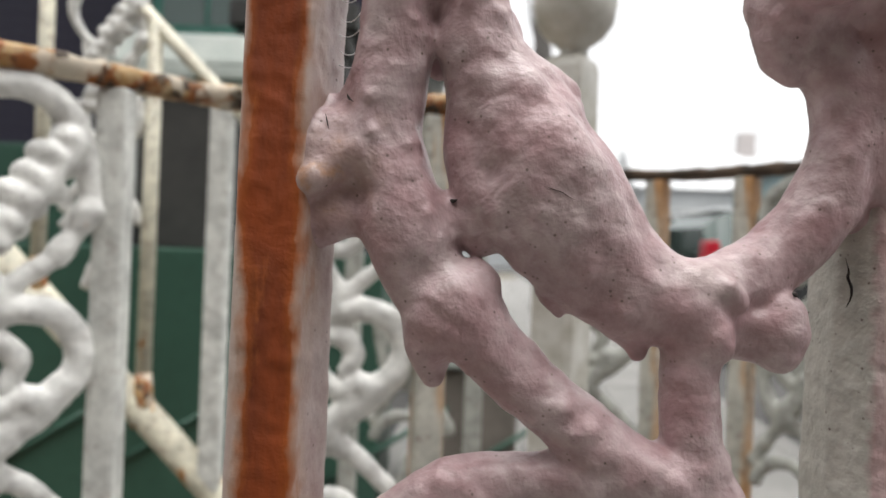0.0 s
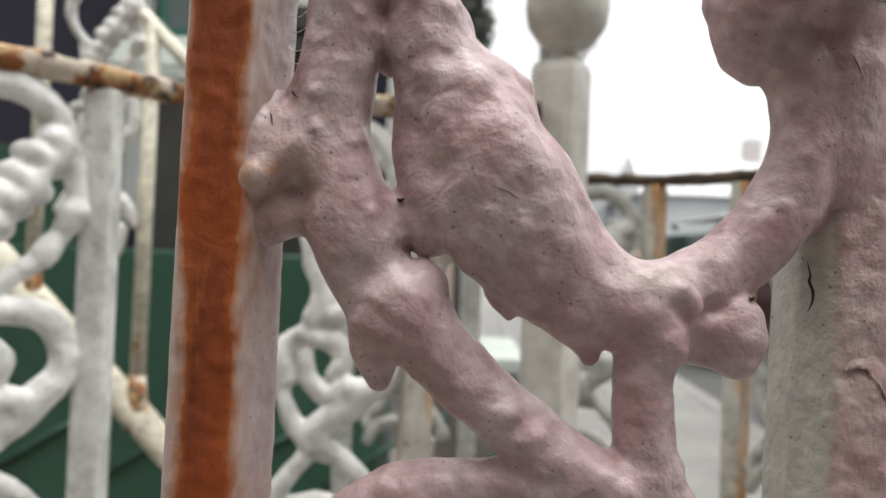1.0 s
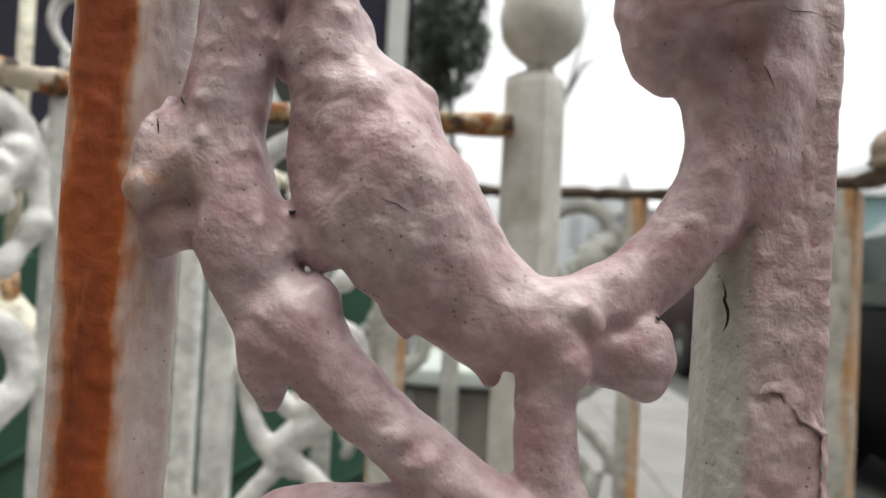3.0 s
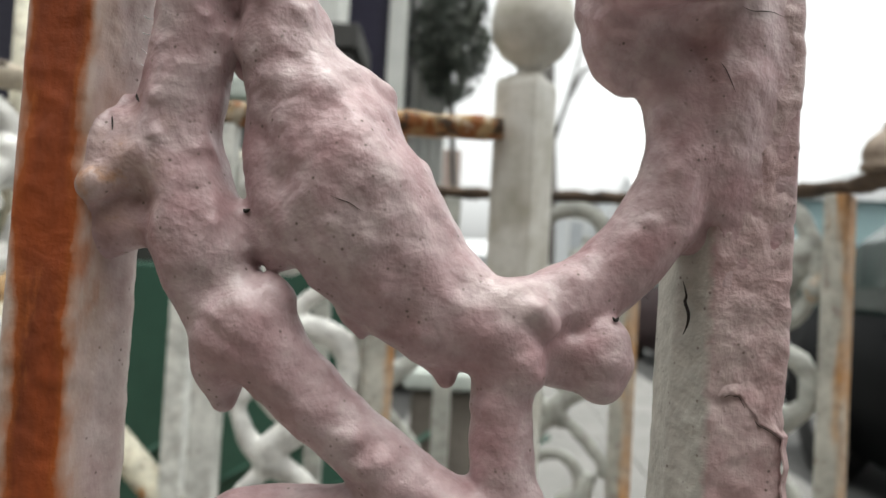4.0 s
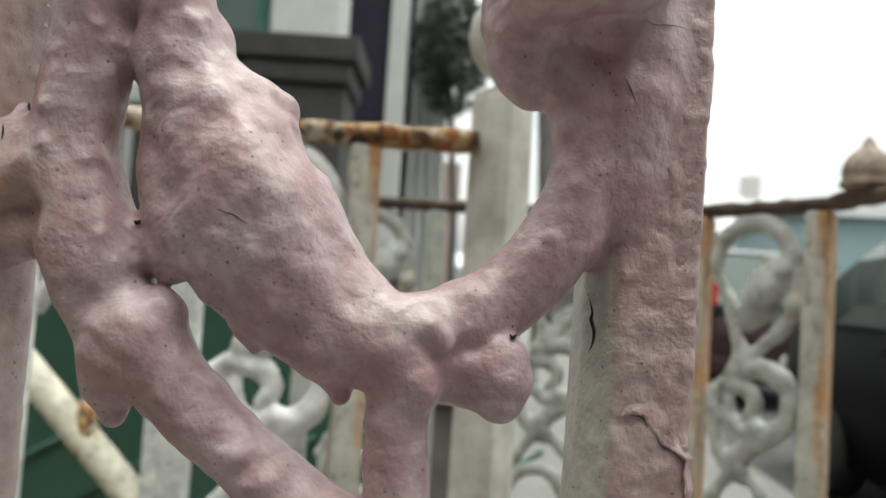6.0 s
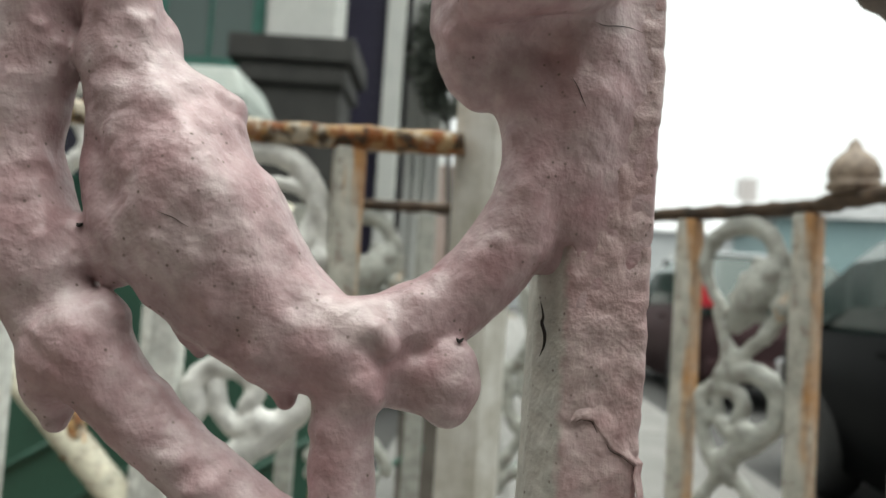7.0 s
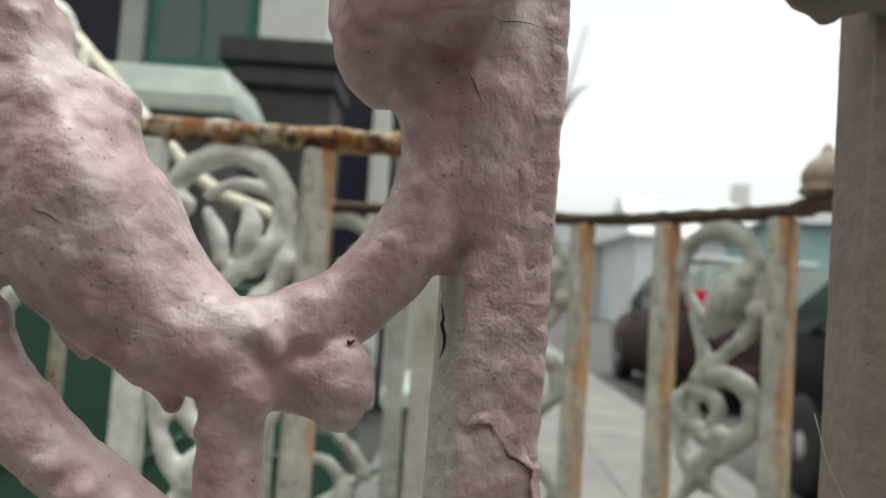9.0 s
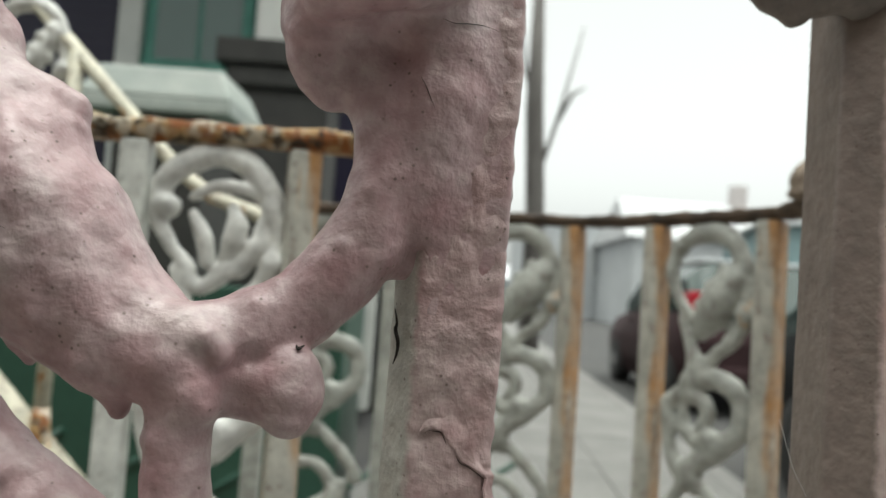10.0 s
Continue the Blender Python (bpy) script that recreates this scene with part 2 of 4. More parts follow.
def tube(points, radii, sides=10, flat=1.0):
    """A round rod along points, with a radius at each."""
    bm = bmesh.new()
    pts = [Vector(p) for p in points]
    rings = []
    side = None
    for i, p in enumerate(pts):
        d = (pts[min(i + 1, len(pts) - 1)] - pts[max(i - 1, 0)]).normalized()
        if side is None:
            side = d.orthogonal().normalized()
        side = (side - d * side.dot(d)).normalized()
        up = d.cross(side)
        rings.append([bm.verts.new(p + radii[i] * (math.cos(a) * side + flat * math.sin(a) * up)) for a in (2 * math.pi * k / sides for k in range(sides))])
    for a, b in zip(rings, rings[1:]):
        for k in range(sides):
            f = bm.faces.new((a[k], a[(k + 1) % sides], b[(k + 1) % sides], b[k]))
            f.smooth = True
    bm.faces.new(list(reversed(rings[0])))
    bm.faces.new(rings[-1])
    return bm


def lathe(profile, sides=24):
    """A turned shape about z from (radius, z) pairs."""
    bm = bmesh.new()
    rings = [[bm.verts.new((max(r, 1e-5) * math.cos(a), max(r, 1e-5) * math.sin(a), z)) for a in (2 * math.pi * k / sides for k in range(sides))] for r, z in profile]
    for a, b in zip(rings, rings[1:]):
        for k in range(sides):
            f = bm.faces.new((a[k], a[(k + 1) % sides], b[(k + 1) % sides], b[k]))
            f.smooth = True
    bm.faces.new(list(reversed(rings[0])))
    bm.faces.new(rings[-1])
    return bm


def smooth_line(points, steps=8):
    """Catmull-Rom through the points (tuples of any length)."""
    p = [np.array(q, float) for q in points]
    p = [2 * p[0] - p[1]] + p + [2 * p[-1] - p[-2]]
    out = []
    for a, b, c, d in zip(p, p[1:], p[2:], p[3:]):
        for t in np.linspace(0, 1, steps, endpoint=False):
            out.append(0.5 * (2 * b + (c - a) * t + (2 * a - 5 * b + 4 * c - d) * t * t + (3 * b - a - 3 * c + d) * t ** 3))
    out.append(p[-2])
    return out


def soft_noise(shape, cell, rng):
    """Smooth random lumps on a grid, about cell nodes wide, between -1 and 1."""
    small = [int(s / cell) + 5 for s in shape]
    v = rng.uniform(-1, 1, small)
    for ax, s in enumerate(shape):
        x = np.arange(s) / cell
        i = x.astype(int)
        f = x - i
        w = np.zeros((s, small[ax]))
        for k, c in enumerate(((1 - f) ** 3 / 6, (3 * f ** 3 - 6 * f ** 2 + 4) / 6, (-3 * f ** 3 + 3 * f ** 2 + 3 * f + 1) / 6, f ** 3 / 6)):
            w[np.arange(s), i + k] += c
        v = np.moveaxis(np.tensordot(w, v, (1, ax)), 0, ax)
    return v * 1.8


def skin(field, lo, h, name):
    """A closed quad mesh on the zero level of a field (surface nets); lengths in millimetres."""
    inside = field < 0
    n = np.array(field.shape)
    corners = [np.array(c) for c in ((0, 0, 0), (1, 0, 0), (0, 1, 0), (1, 1, 0), (0, 0, 1), (1, 0, 1), (0, 1, 1), (1, 1, 1))]
    count = sum(inside[c[0]:n[0] - 1 + c[0], c[1]:n[1] - 1 + c[1], c[2]:n[2] - 1 + c[2]].astype(np.int8) for c in corners)
    cell = np.argwhere((count > 0) & (count < 8))
    index = np.full(n - 1, -1, np.int64)
    index[tuple(cell.T)] = np.arange(len(cell))
    val = [field[tuple((cell + c).T)] for c in corners]
    total, hits = np.zeros((len(cell), 3)), np.zeros(len(cell))
    for a in range(8):
        for b in range(a + 1, 8):
            if np.abs(corners[a] - corners[b]).sum() != 1:
                continue
            cross = (val[a] < 0) != (val[b] < 0)
            t = val[a][cross] / (val[a][cross] - val[b][cross])
            total[cross] += corners[a] + t[:, None] * (corners[b] - corners[a])
            hits[cross] += 1
    co = (np.array(lo) + h * (cell + total / hits[:, None])) / 1000.0
    quads = []
    for ax in range(3):
        u, w = [(1, 2), (2, 0), (0, 1)][ax]
        step = np.eye(3, dtype=int)
        a = np.moveaxis(inside, ax, 0)
        change = np.argwhere(np.moveaxis(a[:-1] != a[1:], 0, ax))
        change = change[(change[:, u] > 0) & (change[:, w] > 0) & (change[:, u] < n[u] - 1) & (change[:, w] < n[w] - 1)]
        ring = np.stack([index[tuple((change - o).T)] for o in (0 * step[0], step[u], step[u] + step[w], step[w])], 1)
        flip = ~inside[tuple(change.T)]
        ring[flip] = ring[flip][:, ::-1]
        quads.append(ring)
    quads = np.concatenate(quads)
    mesh = bpy.data.meshes.new(name)
    mesh.vertices.add(len(co))
    mesh.vertices.foreach_set("co", co.ravel())
    mesh.loops.add(quads.size)
    mesh.loops.foreach_set("vertex_index", quads.ravel().astype(np.int32))
    mesh.polygons.add(len(quads))
    mesh.polygons.foreach_set("loop_start", (np.arange(len(quads)) * 4).astype(np.int32))
    mesh.polygons.foreach_set("use_smooth", np.ones(len(quads), bool))
    mesh.update(calc_edges=True)
    mesh.validate()
    return mesh


def casting(name, strokes, lo, hi, h, k, flat, lumps, seed, more=None):
    """One cast piece: round strokes of (x, z, radius[, y]) in millimetres melted together; flat squeezes the depth; lumps: (cell mm, height mm)."""
    rng = np.random.default_rng(seed)
    n = [int((b - a) / h) + 2 for a, b in zip(lo, hi)]
    axes = [lo[i] + h * np.arange(n[i]) for i in range(3)]
    acc = np.full(n, 1e-13)
    for stroke in strokes:
        pts = [(p[0], (p[3] if len(p) > 3 else 0.0) / flat, p[1], p[2]) for p in stroke]
        if len(pts) > 2:
            pts = [tuple(p) for p in smooth_line(pts, 4)]
        pts = pts if len(pts) > 1 else pts * 2
        reach = max(p[3] for p in pts) + 9 * k
        cut = []
        for i in range(3):
            c = [p[i] * (flat if i == 1 else 1.0) for p in pts]
            cut.append(slice(max(int((min(c) - reach - lo[i]) / h), 0), min(int((max(c) + reach - lo[i]) / h) + 1, n[i])))
        x, y, z = (axes[i][cut[i]] for i in range(3))
        x, y, z = x[:, None, None], y[None, :, None] / flat, z[None, None, :]
        best = None
        for a, b in zip(pts, pts[1:]):
            d = [b[i] - a[i] for i in range(3)]
            t = ((x - a[0]) * d[0] + (y - a[1]) * d[1] + (z - a[2]) * d[2]) / (sum(v * v for v in d) + 1e-9)
            t = np.clip(t, 0, 1)
            dist = np.sqrt((x - a[0] - t * d[0]) ** 2 + (y - a[1] - t * d[1]) ** 2 + (z - a[2] - t * d[2]) ** 2) - (a[3] + t * (b[3] - a[3]))
            best = dist if best is None else np.minimum(best, dist)
        acc[tuple(cut)] += np.exp(-np.clip(best / k, -40, 40))
    field = -k * np.log(acc)
    for cell, height in lumps:
        field += height * soft_noise(n, cell / h, rng)
    if more:
        field = more(field, axes)
    return skin(field, lo, h, name)


# ---- ground, pavement, road ----
STREET = radians(-3)


def along(u, v, z=0.0):
    """A place u metres across and v metres along the street."""
    return (0.2 + u * math.cos(STREET) - v * math.sin(STREET), 1.0 + u * math.sin(STREET) + v * math.cos(STREET), z)


ground = part("ground", cube((-400, -300, -0.5), (400, 900, -0.13)), M_ASPHALT, None, "dark grey asphalt street reaching the horizon", "structure")
tagged(ground, category="ground")
yard = part("garden_ground", cube((-12, -3.0, -0.3), (-0.6, 9.5, -0.012)), M_SOIL, None, "brown soil beside the house steps", "structure")
tagged(yard, category="ground")
pavement = part("pavement", cube((-0.6, -3, -0.3), (1.5, 40, -0.035)), M_SOIL, None, "pale worn concrete pavement along the street", "structure", (0.2, 1.0, 0), STREET)
tagged(pavement, category="pavement")
kerb = part("kerb", cube((1.5, -3, -0.4), (1.66, 40, 0.0), 0.012), M_SLAB, None, "pale concrete kerb between pavement and street", "structure", (0.2, 1.0, 0), STREET)
tagged(kerb, category="kerb")


# ---- the pink gate: posts and ornament ----
def post_mesh(name, profile, z_lo, z_hi, lean, seed, lumps=1.0):
    """A painted bar from its outline (x, y in mm), finely divided in the ornament's height, with a lumpy skin."""
    line = [np.array(p, float) for p in profile]
    ring = []
    for a, b in zip(line, line[1:] + line[:1]):
        steps = max(2, int(np.linalg.norm(b - a) / 0.8)) if min(a[1], b[1]) < 15 else 2
        ring += [a + (b - a) * t for t in np.linspace(0, 1, steps, endpoint=False)]
    ring = np.array(ring)
    for _ in range(2):
        ring = 0.5 * ring + 0.25 * (np.roll(ring, 1, 0) + np.roll(ring, -1, 0))
    tang = np.roll(ring, -1, 0) - np.roll(ring, 1, 0)
    norm = np.stack([tang[:, 1], -tang[:, 0]], 1)
    norm /= np.linalg.norm(norm, axis=1)[:, None] + 1e-9
    zs = np.concatenate([np.linspace(z_lo, -95, 12), np.arange(-94, 95, 0.8), np.linspace(95, z_hi, 8)])
    verts, m = [], len(ring)
    for z in zs:
        for p, q in zip(ring, norm):
            v = Vector((p[0] * 0.05 + seed, p[1] * 0.05, z * 0.05))
            s = 0.75 * noise.noise(v * 1.5) + 0.55 * noise.noise(v * 4.5) + 0.24 * noise.noise(v * 9.0)
            s *= lumps * (0.35 if q[0] < -0.4 else 1.0)
            verts.append(((p[0] + q[0] * s + lean * z) / 1000, (p[1] + q[1] * s) / 1000, z / 1000))
    faces = [(i * m + j, i * m + (j + 1) % m, (i + 1) * m + (j + 1) % m, (i + 1) * m + j) for i in range(len(zs) - 1) for j in range(m)]
    faces += [tuple(reversed(range(m))), tuple(range((len(zs) - 1) * m, len(zs) * m))]
    mesh = bpy.data.meshes.new(name)
    mesh.from_pydata(verts, [], faces)
    mesh.polygons.foreach_set("use_smooth", [True] * len(faces))
    return mesh


gate = thing("iron_gate", "old cast-iron gate with thick lumpy pink paint and rust", "gate")
RIGHT_BEVELLED = [(-7.4, 0), (7.0, 0), (12.0, 15), (12.0, 24), (-8.6, 24), (-8.6, 1.5)]
LEFT_BEVELLED = [(-8.7, 0), (8.0, 0), (8.8, 1.5), (8.8, 24), (-14.6, 24), (-14.6, 9.0)]
FAR_BEVELLED = [(-13.2, 0), (14.0, 0), (15.0, 2.0), (15.0, 30), (-23.4, 30), (-23.4, 9.0)]
rusty = part("post", post_mesh("post", RIGHT_BEVELLED, -1000, 280, 0.012, 3.0, 0.55), M_RUSTPOST, gate, "pink post with a bare orange rust strip", "", (-0.0380, 0.167, 1.0))
middle = part("post", post_mesh("post", LEFT_BEVELLED, -1000, 280, 0.012, 11.0), M_POST, gate, "pink post with peeling paint and cracks", "", (0.1113, 0.178, 1.0))
far_post = part("post", post_mesh("post", FAR_BEVELLED, -1000, 280, 0.010, 23.0, 0.5), M_POST_DULL, gate, "pink post with a grey-brown left side", "", (0.2400, 0.226, 1.0))

# limbs of the scrolling ornament: x, z, radius, depth in millimetres from (0, 0.172, 1.0)
LIMB = [(-2, 124, 9), (-7, 100, 9), (-10.1, 72, 9.4), (-10.1, 63.8, 9.2), (-11.5, 49.1, 8.8), (-13.6, 36.9, 9.0), (-14.7, 26.0, 9.2), (-12.4, 15.2, 10.0), (-8.2, 4.6, 10.4), (-4.1, -4.0, 9.8), (1.0, -10, 9.4)]
SOCKET = [(-33, 25.5, 5.0, 1), (-26, 27, 6.2, 1), (-19.0, 26.4, 7.2)]
SOCKET_FILL = [(-30, 23, 7.0, 1), (-20, 22, 8.5, 0)]
SOCKET_KNOB = [(-28.6, 16.0, 3.9, -5.0), (-22, 20, 5.5, -1.5)]
SOCKET_WEB = [(-29, 4, 4.0, 2), (-25, 8, 6.0, 1), (-19, 11, 7, 1)]
SOCKET_BACK = [(-30, 12, 5.5, 3), (-25, 13, 6.0, 3)]
SOCKET_RISE = [(-31, 33, 4.5, 4), (-24, 33, 4.2, 4), (-18, 38, 6, 2)]
KNUCKLE = [(2.6, -11.8, 10.6, -2.2), (-1.6, -20.2, 6.2, -1.5), (-1.6, -25.0, 4.2), (-1.3, -28.0, 3.0)]
COLLAR = [(8.0, -6.5, 6.0, -3), (0, -11, 6.4, -3.5)]
TAIL = [(5.4, -15.1, 9.6), (14.8, -25.2, 8.4), (26.0, -35.2, 7.7), (38.2, -44.0, 7.2), (52.9, -54.0, 7.0)]
LEAF = [(6, 124, 10), (4, 98, 9.4), (2.5, 74, 9.0), (2.5, 64.4, 8.4), (5.1, 49.9, 9.0), (9.6, 39.2, 9.8), (15.8, 28.6, 12.8), (21.2, 16.9, 14.6), (28.0, 6.4, 14.4), (37.4, -4.0, 11.6), (47.5, -9.5, 9.6), (57.1, -10.2, 8.6)]
LEAF_TOP = [(-4, 76, 7, 6), (-3.5, 63, 5.5, 8), (-3.2, 50, 4.4, 8), (-2.6, 44, 3.0, 8)]
LEAF_SIDE = [(5, 42, 6, 0), (5.6, 32, 6.3), (6.6, 22, 7.3), (12, 11, 9)]
JOIN = [(-5, 10, 5, 1), (2.5, 8.0, 5.2, 1), (9, 5, 6.5)]
LEAF_LOBE = [(11, 44.5, 6.5, 1), (16, 41.2, 6.6, 2), (21.8, 39.6, 6.0, 4), (26.6, 38.4, 5.2, 6)]
RIM_BUMPS = [[(27.6, 33.6, 4.6, 4)], [(28.4, 28.5, 4.2, 4)], [(34.6, 20.6, 4.8, 3)], [(38.9, 13.4, 4.6, 3)], [(42.6, 7.2, 4.2, 3)], [(12.6, 51.0, 4.0, 3)]]
LEAF_RIM = [(10.7, 53, 4.6, 5), (13.8, 44.2, 5.0, 5), (22.8, 37.0, 5.4, 5), (26.6, 30.6, 5.4, 6), (29.0, 25, 5.4, 6), (35.0, 18.3, 5.4, 6), (39.6, 10.2, 5.4, 6), (44.4, 3, 5.4, 6), (52, -3.5, 5.4, 5)]
LEAF_FACE = [(15, 43, 5.5, 0), (20, 37.5, 6.4, 0), (23.6, 31, 7.4, 0), (26.6, 25, 7.6, 0), (32, 18, 7.8, 0), (37, 10, 7.8, 0), (42, 3, 7.2, 0), (49, -4, 6.5, 0)]
LEAF_RIDGE = [(8, 46, 4.5, -4), (17, 33, 7, -5.5), (24.5, 21, 8, -6.5), (33.5, 8, 7, -6), (43.5, -5, 5, -4)]
LEAF_KEEL = [(12, 10.8, 6, -3), (18, 2.2, 6, -3), (28.6, -5.6, 6, -2), (40, -12.4, 5, -1)]
DRIP = [(25.0, -7.5, 4.2), (26.2, -11.2, 2.3), (26.8, -12.8, 1.5)]
DRIP_LONG = [(41.0, -12.8, 5.4), (44.0, -17.6, 3.5), (45.2, -20.6, 2.4)]
ARM = [(57.0, -8.0, 8.4), (66.4, -5.4, 8.0), (77.2, 0.8, 8.3), (86.2, 10.6, 8.7), (91.6, 21.8, 8.4), (92.8, 34.0, 7.7), (90.2, 45.2, 8.2), (82.0, 53.5, 9.6)]
LOBE_FRONT = [(82.5, 61.0, 7.8, -13), (87.5, 62.5, 8.8, -17), (94, 65, 8.0, -15), (100, 67, 7, -9)]
LOBE = [(79.6, 54.5, 9.4, -2), (78.4, 48.0, 6.0), (81.2, 61, 11.6, -2), (89.0, 66, 11.0, -1), (84, 76, 10), (90, 100, 11), (84, 122, 10)]
LOBE_POST = [(103, 70, 7.5, 6), (107, 55, 7.0, 7), (106, 38, 6.5, 8), (104, 24, 5, 8)]
CHIN = [(82, 52, 6.5, 5), (81.4, 47.0, 4.4, 6), (81.2, 45.4, 3.6, 6)]
ARM_HEEL = [(89, 13.5, 6.0, 9), (94, 12.6, 5.4, 10), (98.5, 12.2, 4.6, 11)]
LOBE_EDGE = [(75.5, 68, 6.0), (76.5, 59, 6.0)]
STUMP = [(64.4, -14.8, 7.2), (71.4, -15.6, 7.7), (76.8, -16.2, 6.6, -1)]
STUMP_END = [(76.8, -20.0, 5.6, -2), (77.2, -12.0, 5.6, -2)]
STUMP_BEAD = [(61.6, -17.2, 4.6, -4.2), (62.4, -18.0, 4.2, -4.2)]
STEM = [(57.0, -13.8, 7.2), (57.4, -24.5, 6.5), (57.8, -36.3, 6.4), (60.4, -48.1, 6.6), (64.5, -58, 7.2), (68, -72, 8)]
ARCH = [(-31, -76, 5.5), (-20, -68, 5.5), (-9.8, -61.1, 5.8), (2.7, -54.6, 7.0), (16.6, -51.2, 6.6), (29.3, -50.0, 6.8), (42.0, -50.0, 7.6), (56, -50.0, 7.8)]
BACK_WEB = [(86, 60, 10, 3), (99, 60, 8, 0), (101, 45, 8.5, 0), (99, 30, 7.5, 0), (99, 20, 6.0, 1)]
BACK_WEB_TOP = [(100, 72, 9), (96, 58, 8)]
WART = [(63, -6, 3, -6), (66, -9, 2.4, -6)]
CLUMP = [(169, 86, 7, 4), (172, 79, 5.5, 4), (176, 74, 4.6, 4), (180.0, 70.5, 3.4, 4)]
CLUMP_TIP = [(170, 82, 5, 4), (174.5, 72.5, 3.4, 4)]
CLUMP_TIP_LEFT = [(164, 84, 6, 4), (167, 77, 4, 4)]
CLUMP_NECK = [(196, 76, 6), (184, 76, 6), (178, 74, 4)]


def set_back(stroke, x0=57.0, reach=20.0, depth=6.5):
    """The arm and its curl lie further back than the leaf, towards the post."""
    out = []
    for p in stroke:
        w = min(max((p[0] - x0) / reach, 0.0), 1.0)
        k = 1.0 + 0.0062 * depth * w
        out.append((55 + (p[0] - 55) * k, p[1] * k, p[2] * k, (p[3] if len(p) > 3 else 0.0) + depth * w))
    return out


# hollows between the limbs: x, z, width, depth in millimetres
HOLLOWS = [(-20, 12.5, 4.5, 3.2), (-4.2, 72, 4, 5), (-4.0, 63, 4, 5), (-3.6, 54, 3.6, 4.5), (84, 50.5, 6.5, 6), (92, 52, 6, 5), (63, -9.4, 2.4, 0.6), (67, -9.8, 2.4, 1.0), (71, -9.0, 2.4, 1.3), (69.5, -17.5, 4, 2.2),
    (102, 32, 4, 2.6), (101.5, 24, 4, 3.2), (100, 17, 3.5, 2.6), (-4, -5, 4, 1.2), (11, 18, 3.5, 1.6), (12, 42, 3.5, 1.6), (19, 32, 3.5, 1.4), (36, -8, 4, 1.4), (104, 52, 3.5, 2.2)]


def held(field, axes):
    """Thick paint bridging from the ornament to the posts: the bars swell where limbs run into them."""
    x, y, z = axes[0][:, None, None], axes[1][None, :, None], axes[2][None, None, :]
    front = 1.0 / (1.0 + np.exp(np.clip(y / 2.0, -20, 20)))
    for hx, hz, wide_mm, depth in HOLLOWS:
        field = field + front * depth * np.exp(-((x - hx) ** 2 + (z - hz) ** 2) / wide_mm ** 2)
    out = field.copy()
    for x0, half, front, reach in ((-37.4, 7.4, -5.8, 5.5), (111.9, 8.8, 4.0, 13.0)):
        bar = np.maximum(np.abs(x - x0) - half, np.maximum(front - y, y - 18.0)) + 0.6
        near = np.maximum(bar, field - reach)
        k = np.maximum(4.0 - np.abs(out - near), 0) / 4.0
        out = np.minimum(out, near) - k * k * 1.0
    return out


ARM, LOBE, LOBE_FRONT, LOBE_EDGE, BACK_WEB, BACK_WEB_TOP = (set_back(s) for s in (ARM, LOBE, LOBE_FRONT, LOBE_EDGE, BACK_WEB, BACK_WEB_TOP))
TAIL = [(55 + (x - 55) * 0.988, z * 0.988, r * 0.985, -2.0) for x, z, r in TAIL]
STUMP, STUMP_END = ([(p[0] + 1.2, p[1], p[2], (p[3] if len(p) > 3 else 0) + 3) for p in s] for s in (STUMP, STUMP_END))
rng = random.Random(12)
WARTS = []
for stroke, count in ((LEAF, 46), (LIMB, 24), (TAIL, 16), (ARM, 16), (STEM, 8), (LOBE_FRONT, 10), (LEAF_KEEL, 14), (ARCH, 12)):
    line = smooth_line([(p[0], p[1], p[2], p[3] if len(p) > 3 else 0.0) for p in stroke], 6)
    for _ in range(count):
        i = rng.randrange(1, len(line) - 1)
        dx, dz = line[i + 1][0] - line[i - 1][0], line[i + 1][1] - line[i - 1][1]
        n = math.hypot(dx, dz) + 1e-6
        turn = rng.uniform(0.25, math.pi - 0.25)
        size = rng.choice((0.7, 0.8, 0.9, 1.1, 1.5))
        reach = line[i][2] + 0.05 - 0.8 * size
        WARTS.append([(line[i][0] - dz / n * math.cos(turn) * reach, line[i][1] + dx / n * math.cos(turn) * reach, size, line[i][3] - 0.95 * math.sin(turn) * reach)])
mesh = casting("ornament", [*WARTS, LIMB, SOCKET, SOCKET_FILL, SOCKET_KNOB, SOCKET_WEB, SOCKET_BACK, SOCKET_RISE, KNUCKLE, COLLAR, TAIL, LEAF, LEAF_TOP, LEAF_SIDE, JOIN, LEAF_LOBE, *RIM_BUMPS, LEAF_RIM, LEAF_FACE, LEAF_RIDGE, LEAF_KEEL, DRIP, DRIP_LONG, ARM, LOBE, LOBE_FRONT, LOBE_POST, CHIN, ARM_HEEL, LOBE_EDGE,
    STUMP, STUMP_END, STUMP_BEAD, STEM, ARCH, BACK_WEB, BACK_WEB_TOP, WART], (-50, -26, -84), (128, 24, 128), 0.65, 0.8, 0.95, ((14, 1.0), (7.0, 0.60), (3.4, 0.42), (1.9, 0.22)), 8, held)
part("ornament", mesh, M_CAST, gate, "lumpy pink-painted leaf scroll casting", "", (0, 0.1735, 1.0))
